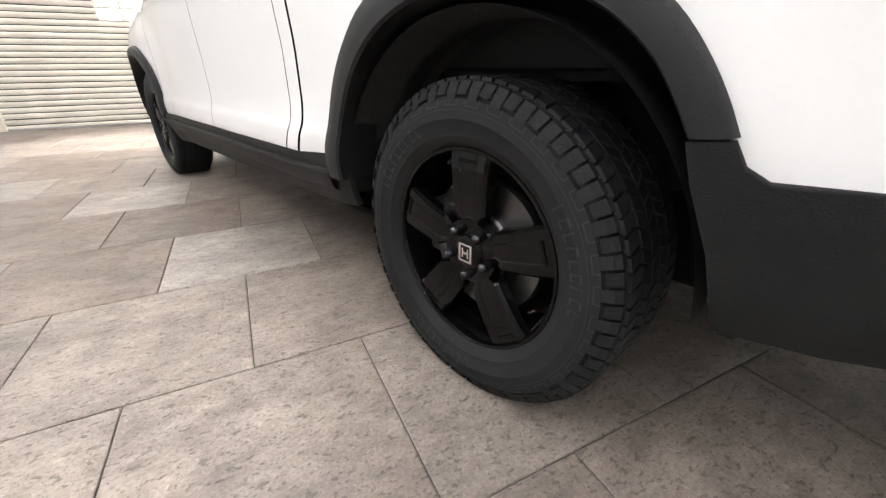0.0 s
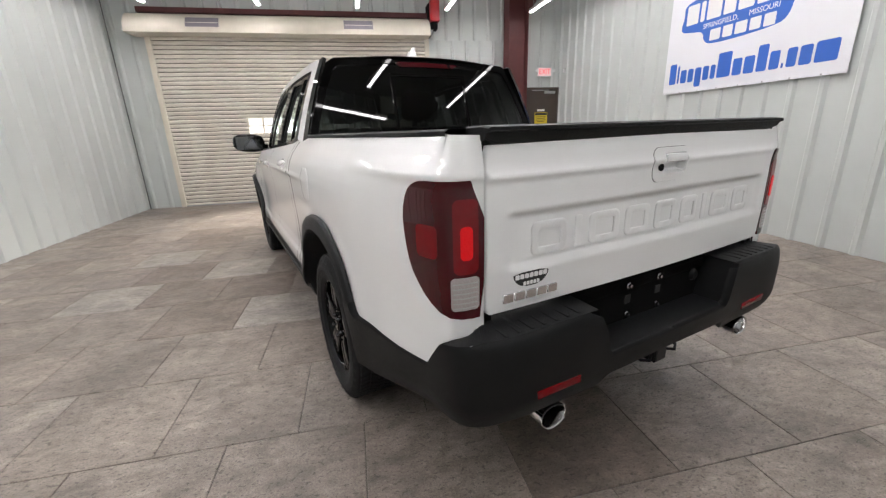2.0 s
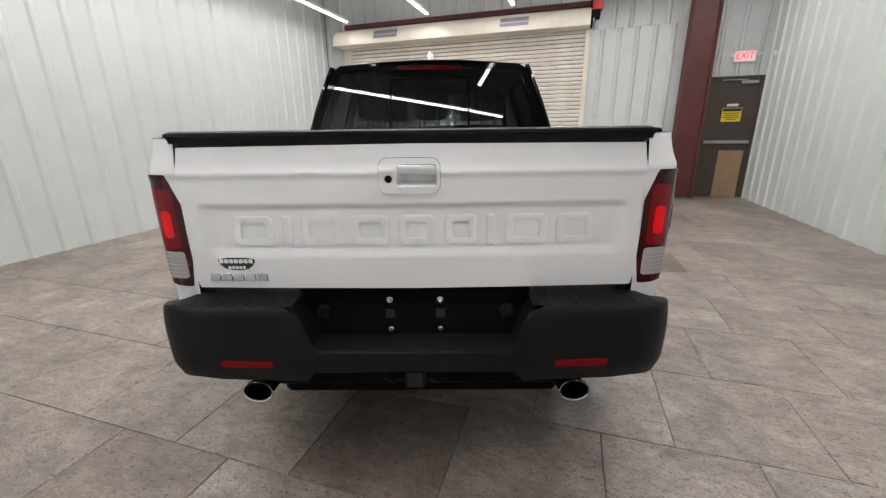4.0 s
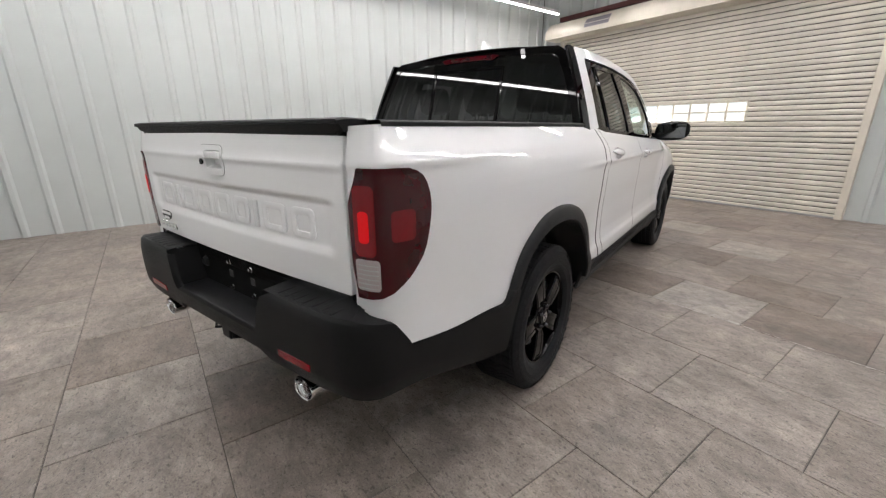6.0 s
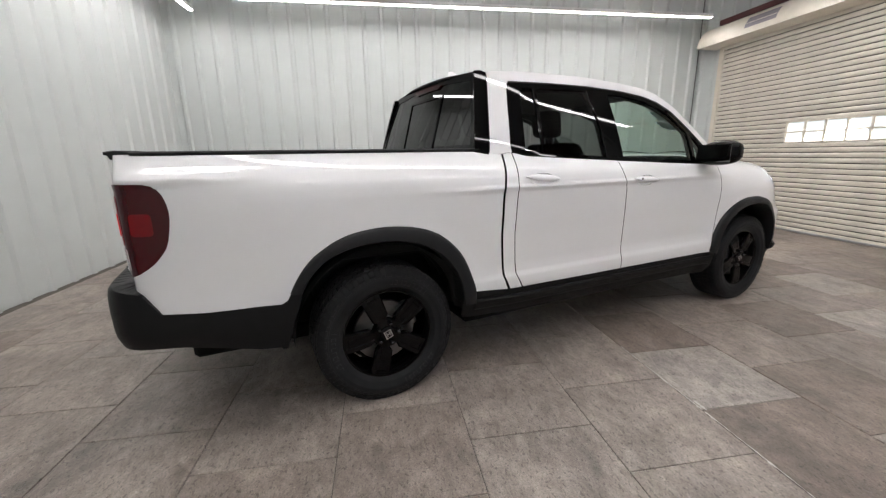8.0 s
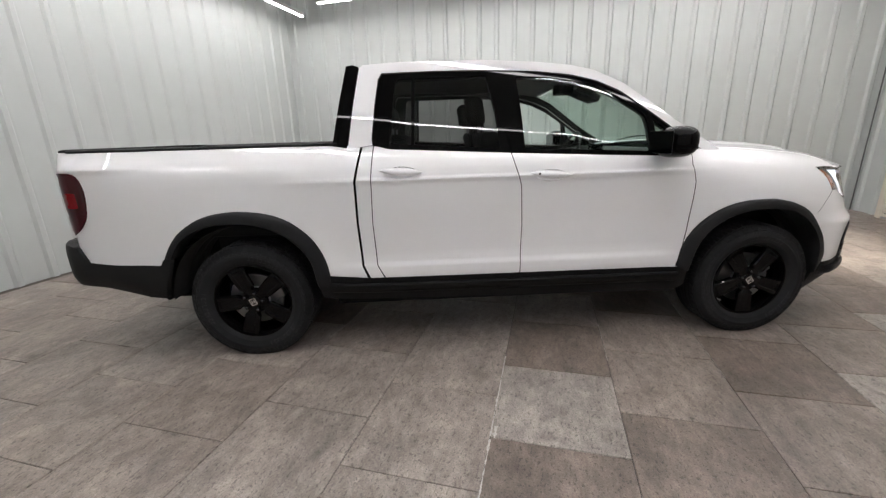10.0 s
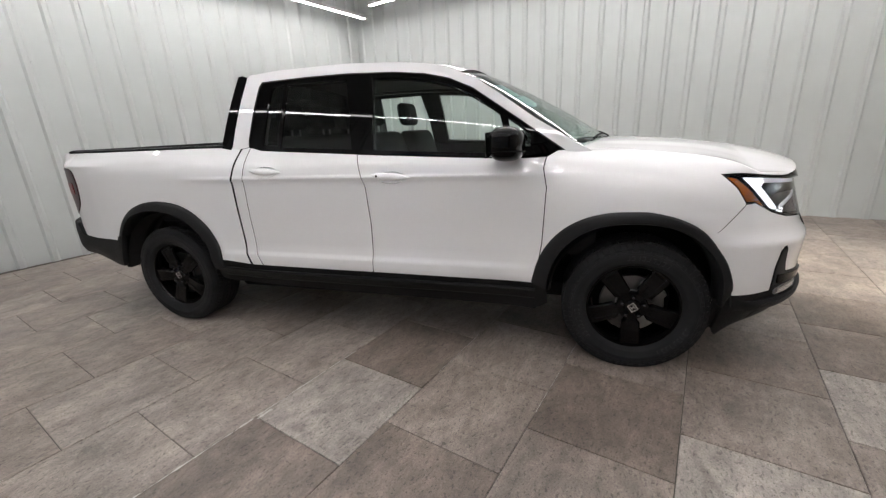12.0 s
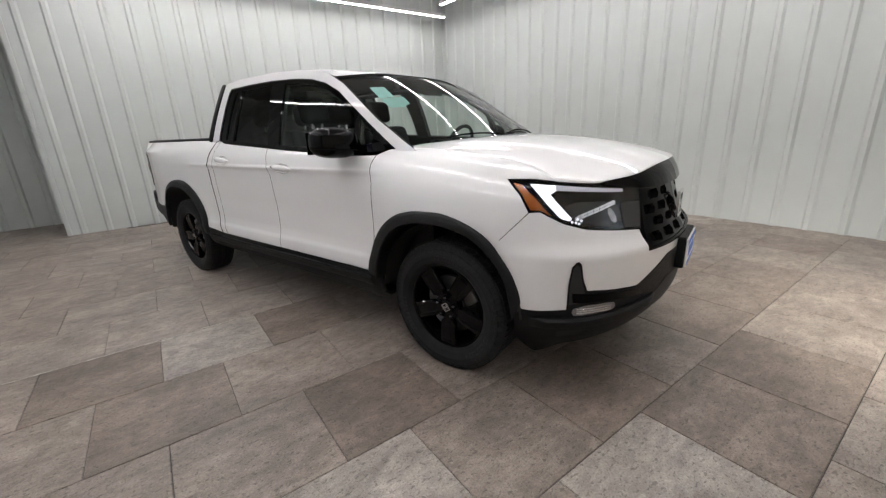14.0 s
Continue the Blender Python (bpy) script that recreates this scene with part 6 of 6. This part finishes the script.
for a, b in (((-0.60, 2.955), (0.02, 3.07)), ((0.05, 3.085), (0.55, 2.955))):
    pts = []
    for t in np.linspace(0, 1, 9):
        q = windshield(np.array([a[0] + (b[0] - a[0]) * t]), np.array([a[1] + (b[1] - a[1]) * t]), 0.002)[0]
        pts.append(tuple(q))
    part("wiper", tube_bm(pts, 0.005, 6), MATTE, truck, "black wiper")
# mirrors


MIRROR_GLASS = material("dark_mirror_glass", (0.16, 0.165, 0.17), 0.02, 1.0)


def wing_mirror(m):
    bm = bmesh.new()
    bmesh.ops.create_uvsphere(bm, u_segments=28, v_segments=16, radius=1.0)
    for v in bm.verts:
        x, y, z = v.co
        k = lambda q, p: math.copysign(abs(q) ** p, q)
        x, y, z = k(x, 0.75), k(y, 0.8), k(z, 0.68)
        y *= 1.06 if y < 0 else 1.10
        v.co = (m * (1.028 + 0.142 * x), 2.503 + 0.080 * y + 0.02 * (1 - x) * 0.5, 1.250 + 0.085 * z + 0.008 * x)
    for v in bm.verts:
        if v.co.y < 2.425:
            v.co.y = 2.425
    if m < 0:
        bmesh.ops.reverse_faces(bm, faces=bm.faces[:])
    bm.normal_update()
    shell = part("mirror", bm, GLOSS, truck, "gloss black door mirror", smooth=True, angle=50)
    v, f = lathe([(0.0, -0.006), (1.0, -0.006), (1.0, 0.006), (0.0, 0.006)], 28, "z")
    ring = [(m * (1.028 + 0.1415 * math.copysign(abs(a) ** 0.75, a)), 2.503 + 0.0795 * math.copysign(abs(b) ** 0.8, b) * (0.95 if b < 0 else 1.08) + 0.01 * (1 - a), 1.212 + c * 0.5 + 0.012 * a) for a, b, c in v]
    part("mirror_groove", bm_from(ring, f), MATTE, shell, "dark groove round the mirror shell")
    part("mirror_glass", box_bm(min(m * 0.915, m * 1.145), max(m * 0.915, m * 1.145), 2.4215, 2.4245, 1.190, 1.312, 0.001, 1), MIRROR_GLASS, shell, "mirror glass")
    part("mirror_foot", bm_from([(m * 0.865, 2.50, 1.20), (m * 0.865, 2.76, 1.20), (m * 0.855, 2.72, 1.245), (m * 0.86, 2.50, 1.235), (m * 0.94, 2.47, 1.180), (m * 0.94, 2.56, 1.180), (m * 0.94, 2.56, 1.225), (m * 0.94, 2.47, 1.225)],
                                    [(0, 1, 2, 3), (4, 7, 6, 5), (0, 4, 5, 1), (1, 5, 6, 2), (2, 6, 7, 3), (3, 7, 4, 0)]), GLOSS, shell, smooth=True)


wing_mirror(1), wing_mirror(-1)
# door handles


def door_handle(door, m, s0, s1, z, key):
    vs, fs, n, k = [], [], 15, 10
    for i in range(n):
        t = i / (n - 1)
        s = s0 + (s1 - s0) * t
        w = max(0.0025, 0.021 * (1 - abs(2 * t - 1) ** 3.2))
        lift = 0.012 + 0.022 * (1 - abs(2 * t - 1) ** 2.6)
        for j in range(k):
            a = 2 * math.pi * j / k
            p = side(s, z - 0.016 * t + w * math.sin(a), lift * 0.55 + lift * 0.45 * math.cos(a))
            vs.append((m * p[0], p[1], p[2]))
    for i in range(n - 1):
        for j in range(k):
            fs.append((i * k + j, i * k + (j + 1) % k, (i + 1) * k + (j + 1) % k, (i + 1) * k + j))
    fs += [tuple(range(k)), tuple(range((n - 1) * k, n * k))]
    h = part("handle", bm_from(vs, fs), PAINT, door, "white pull handle", smooth=True, angle=60)
    if key:
        p = side(s0 + 0.045, z - 0.003, 0.030)
        v, f = lathe([(0.0, 0.004), (0.006, 0.003), (0.007, 0.0)], 10, "x")
        part("key_hole", bm_from([(m * (p[0] + x), p[1] + y, p[2] + zz) for x, y, zz in v], f), INK, h)


for m, rd, fd in ((1, rear_doors[0], front_doors[0]), (-1, rear_doors[1], front_doors[1])):
    door_handle(rd, m, 0.845, 1.085, 1.142, False)
    door_handle(fd, m, 1.715, 1.955, 1.100, True)
panel("fuel_door", rounded([(0.15, 1.145), (0.34, 1.145), (0.345, 0.98), (0.20, 0.98), (0.165, 1.03)], 1), side, PAINT, truck, "white fuel filler door", step=0.02, out=0.0014, depth=0.003, flip=True, soften=0.3)
# roof fin, stop lamp, rear slider bars
bm = bmesh.new()
fin = [(0.0, 0.82, 1.782), (0.034, 0.86, 1.786), (0.030, 1.02, 1.797), (0.0, 1.06, 1.797), (-0.030, 1.02, 1.797), (-0.034, 0.86, 1.786), (0.0, 0.845, 1.862), (0.004, 0.875, 1.864), (-0.004, 0.875, 1.864)]
part("antenna_fin", bm_from(fin, [(0, 1, 7, 6), (1, 2, 7), (2, 3, 7), (3, 4, 8), (4, 5, 8), (5, 0, 6, 8), (3, 8, 7), (6, 7, 8)]), PAINT, truck, "white roof antenna fin", smooth=True, angle=50)
panel("stop_lamp", mirrored([(0.0, 1.738), (0.20, 1.733), (0.23, 1.728), (0.19, 1.708), (0.0, 1.712)]), cab_back, RED_LENS, truck, "dark red high stop lamp", step=0.03, out=0.006, depth=0.008, outward=(0, 1.5, 1.5))
for x in (-0.27, 0.27):
    panel("slider_bar", [(x - 0.008, 1.31), (x + 0.008, 1.31), (x + 0.008, 1.66), (x - 0.008, 1.66)], cab_back, GLOSS, truck, "black sliding window bar", step=0.05, out=0.002, depth=0.01, outward=(0, 1.5, 1.5))
for z in (1.315, 1.655):
    panel("slider_bar", [(-0.27, z - 0.007), (0.27, z - 0.007), (0.27, z + 0.007), (-0.27, z + 0.007)], cab_back, GLOSS, truck, step=0.05, out=0.003, depth=0.01, outward=(0, 1.5, 1.5))

# -- cabin --


def seat(x, y, wide, heads, parent):
    s = child("seat", None, parent, "dark grey cloth seat", Matrix.Translation((x, y, 0.44)))
    part("cushion", box_bm(-wide, wide, -0.02, 0.50, 0.20, 0.36, 0.05, 3), SEAT, s, smooth=True, angle=60)
    bm = box_bm(-wide, wide, -0.10, 0.05, 0.30, 0.90, 0.05, 3)
    for v in bm.verts:
        v.co.y -= 0.28 * (v.co.z - 0.30)
        v.co.x *= 1 - 0.18 * max(0, v.co.z - 0.45)
    bm.normal_update()
    part("backrest", bm, SEAT, s, smooth=True, angle=60)
    for h in heads:
        bm = box_bm(h - 0.125, h + 0.125, -0.30, -0.19, 0.94, 1.13, 0.045, 3)
        for v in bm.verts:
            v.co.y -= 0.15 * (v.co.z - 0.95)
        bm.normal_update()
        part("headrest", bm, SEAT, s, smooth=True, angle=60)
        for d in (-0.05, 0.05):
            part("headrest_post", box_bm(h + d - 0.006, h + d + 0.006, -0.235, -0.223, 0.86, 0.95), STEEL, s)


seat(0.37, 1.72, 0.27, (0.0,), truck)
seat(-0.37, 1.72, 0.27, (0.0,), truck)
seat(0.0, 1.09, 0.66, (-0.42, 0.0, 0.42), truck)
dash_prof = [(2.98, 0.60), (3.0, 1.14), (2.85, 1.185), (2.66, 1.190), (2.52, 1.165), (2.46, 1.10), (2.50, 0.95), (2.62, 0.60)]
vs = [(x, y, z) for x in (-0.76, 0.76) for y, z in dash_prof]
k = len(dash_prof)
part("dashboard", bm_from(vs, [(i, (i + 1) % k, k + (i + 1) % k, k + i) for i in range(k)] + [tuple(range(k)), tuple(range(k, 2 * k))]), CABIN, truck, "dark dashboard", smooth=True, angle=50)
part("console", box_bm(-0.13, 0.13, 1.55, 2.60, 0.44, 0.78, 0.04, 2), CABIN, truck, smooth=True)
part("dash_screen", box_bm(-0.12, 0.12, 2.475, 2.50, 1.08, 1.22, 0.006, 1), GLOSS, truck, "black dashboard screen")
wv, wf = [], []
for i in range(32):
    a = 2 * math.pi * i / 32
    for j in range(8):
        b = 2 * math.pi * j / 8
        wv.append(((0.185 + 0.015 * math.cos(b)) * math.cos(a), 0.015 * math.sin(b), (0.185 + 0.015 * math.cos(b)) * math.sin(a)))
for i in range(32):
    for j in range(8):
        wf.append((i * 8 + j, i * 8 + (j + 1) % 8, ((i + 1) % 32) * 8 + (j + 1) % 8, ((i + 1) % 32) * 8 + j))
tilt = pose(-0.37, 2.40, 1.14, -22)
sw = part("steering_wheel", bm_from([tuple(tilt @ Vector(v)) for v in wv], wf), CABIN, truck, "dark steering wheel", smooth=True)
bm = box_bm(-0.07, 0.07, -0.02, 0.10, -0.06, 0.05, 0.02, 2)
box_bm(-0.18, 0.18, -0.008, 0.012, -0.012, 0.012, bm=bm)
box_bm(-0.012, 0.012, -0.008, 0.012, -0.18, 0.0, bm=bm)
bmesh.ops.transform(bm, matrix=tilt, verts=bm.verts[:])
part("wheel_boss", bm, CABIN, sw, smooth=True)
part("inside_mirror", box_bm(-0.12, 0.12, 2.15, 2.18, 1.60, 1.67, 0.012, 2), CABIN, truck, "inside mirror", smooth=True)
part("sensor_pod", box_bm(-0.08, 0.08, 2.14, 2.26, 1.60, 1.69, 0.02, 2), MATTE, truck, smooth=True)
STICKER = material("pale_blue_window_sheet", (0.45, 0.68, 0.70), 0.6, vary=0.1, scale=20)
panel("window_sticker", [(0.490, 2.412), (0.592, 2.385), (0.622, 2.500), (0.520, 2.527)], windshield, STICKER, truck, "pale blue paper sheet inside the windshield", step=0.05, out=-0.012, depth=0.001, outward=(0, 2.2, 0.5))
panel("window_sticker", [(0.455, 2.550), (0.622, 2.508), (0.632, 2.592), (0.548, 2.628), (0.478, 2.62)], windshield, material("pale_window_sheet", (0.42, 0.60, 0.61), 0.6), truck, "pale paper sheet inside the windshield", step=0.05, out=-0.012, depth=0.001, outward=(0, 2.2, 0.5))

# ---- floor tiles ----
TS, TV0 = 0.597, 0.022


def tile_mesh(w, d, mat):
    c, h = 0.003, 0.0018
    pts = [(x, y) for x, y in ((0, 0), (w, 0), (w, d), (0, d))]
    ins = [(c, c), (w - c, c), (w - c, d - c), (c, d - c)]
    vs = [(x, y, -0.006) for x, y in pts] + [(x, y, -h) for x, y in pts] + [(x, y, 0) for x, y in ins]
    fs = [(8, 9, 10, 11)] + [(i, (i + 1) % 4, 4 + (i + 1) % 4, 4 + i) for i in range(4)] + [(4 + i, 4 + (i + 1) % 4, 8 + (i + 1) % 4, 8 + i) for i in range(4)]
    return to_mesh("tile", vs, fs, mat)


shared = {}
rng = random.Random(7)


def cell(u, v):
    """The row and place of the tile that covers a point."""
    row = math.floor((v - TV0) / TS)
    first = 1.013 if row % 2 == 0 else 1.313
    return row, math.floor((u - first) / TP)


TP = 0.598
MID = {cell(*p) for p in ((0.74, 1.5), (1.3, 1.5), (1.9, 1.5), (1.6, 0.9))}
PALE = {cell(*p) for p in ((1.06, 2.11), (-0.3, 4.4), (0.67, 3.69), (-2.02, 2.14), (-2.86, 2.75), (-1.45, 1.02), (-2.95, 1.76))}
BROWN = {cell(*p) for p in ((1.63, 2.1), (0.43, 2.1), (-0.94, 4.63), (-1.40, 4.45), (0.22, 3.47), (1.14, 2.77), (-2.31, 1.59), (-2.39, 2.04), (-2.34, 3.18), (-1.45, 1.41), (-0.45, 3.94))}
for row in range(-8, 12):
    v0 = TV0 + row * TS
    lo, hi = max(v0, -4.39), min(v0 + TS, N)
    if hi - lo < 0.05:
        continue
    joints = [W]
    first = 1.013 if row % 2 == 0 else 1.313
    joints += [first + k * TP for k in range(-12, 8) if W + 0.05 < first + k * TP < E - 0.05]
    joints.append(E)
    for a, b in zip(joints, joints[1:]):
        if v0 < S - 0.3 and b < 2.2:
            continue
        r, here = rng.random(), cell((a + b) / 2, (lo + hi) / 2)
        tone = TILE_LIGHT if here in PALE else TILE_DARK if here in BROWN else TILE_MID if here in MID or r < 0.16 else TILE_DARK if r > 0.92 else TILE
        key = (round(b - a, 3), round(hi - lo, 3), tone.name)
        if key not in shared:
            shared[key] = tile_mesh(b - a - 0.004, hi - lo - 0.004, tone)
        child("tile", shared[key], floor, m=Matrix.Translation((a + 0.002, lo + 0.002, 0)))
# pale crumbled filler in a worn joint
FILLER = material("pale_crumbled_filler", (0.55, 0.53, 0.50), 0.9, vary=0.35, scale=90)


def worn_joint(u0, u1, v, wide):
    n = max(6, int((u1 - u0) / 0.012))
    rnd = random.Random(int(u0 * 100))
    vs, fs = [], []
    for i in range(n + 1):
        t = u0 + (u1 - u0) * i / n
        w = wide * (0.25 + 0.75 * rnd.random()) * (0.35 + 0.65 * abs(math.sin(i * 0.13 + u0)))
        vs += [(t, v - w * rnd.uniform(0.2, 1.0), 0.0012), (t, v + w * 0.6, 0.0012)]
    fs = [(2 * i, 2 * i + 2, 2 * i + 3, 2 * i + 1) for i in range(n)]
    child("worn_joint", to_mesh("worn_joint", vs, fs, FILLER), floor, "pale crumbled joint filler")


for u0, u1, dv, wide in ((0.62, 1.31, 0.0, 0.009), (1.33, 2.08, 0.002, 0.010), (1.24, 1.32, 0.02, 0.018), (0.05, 0.55, TS, 0.004), (-0.5, 0.6, 2 * TS, 0.004), (2.1, 2.8, -TS, 0.004)):
    worn_joint(u0, u1, TV0 + 3 * TS + dv, wide)
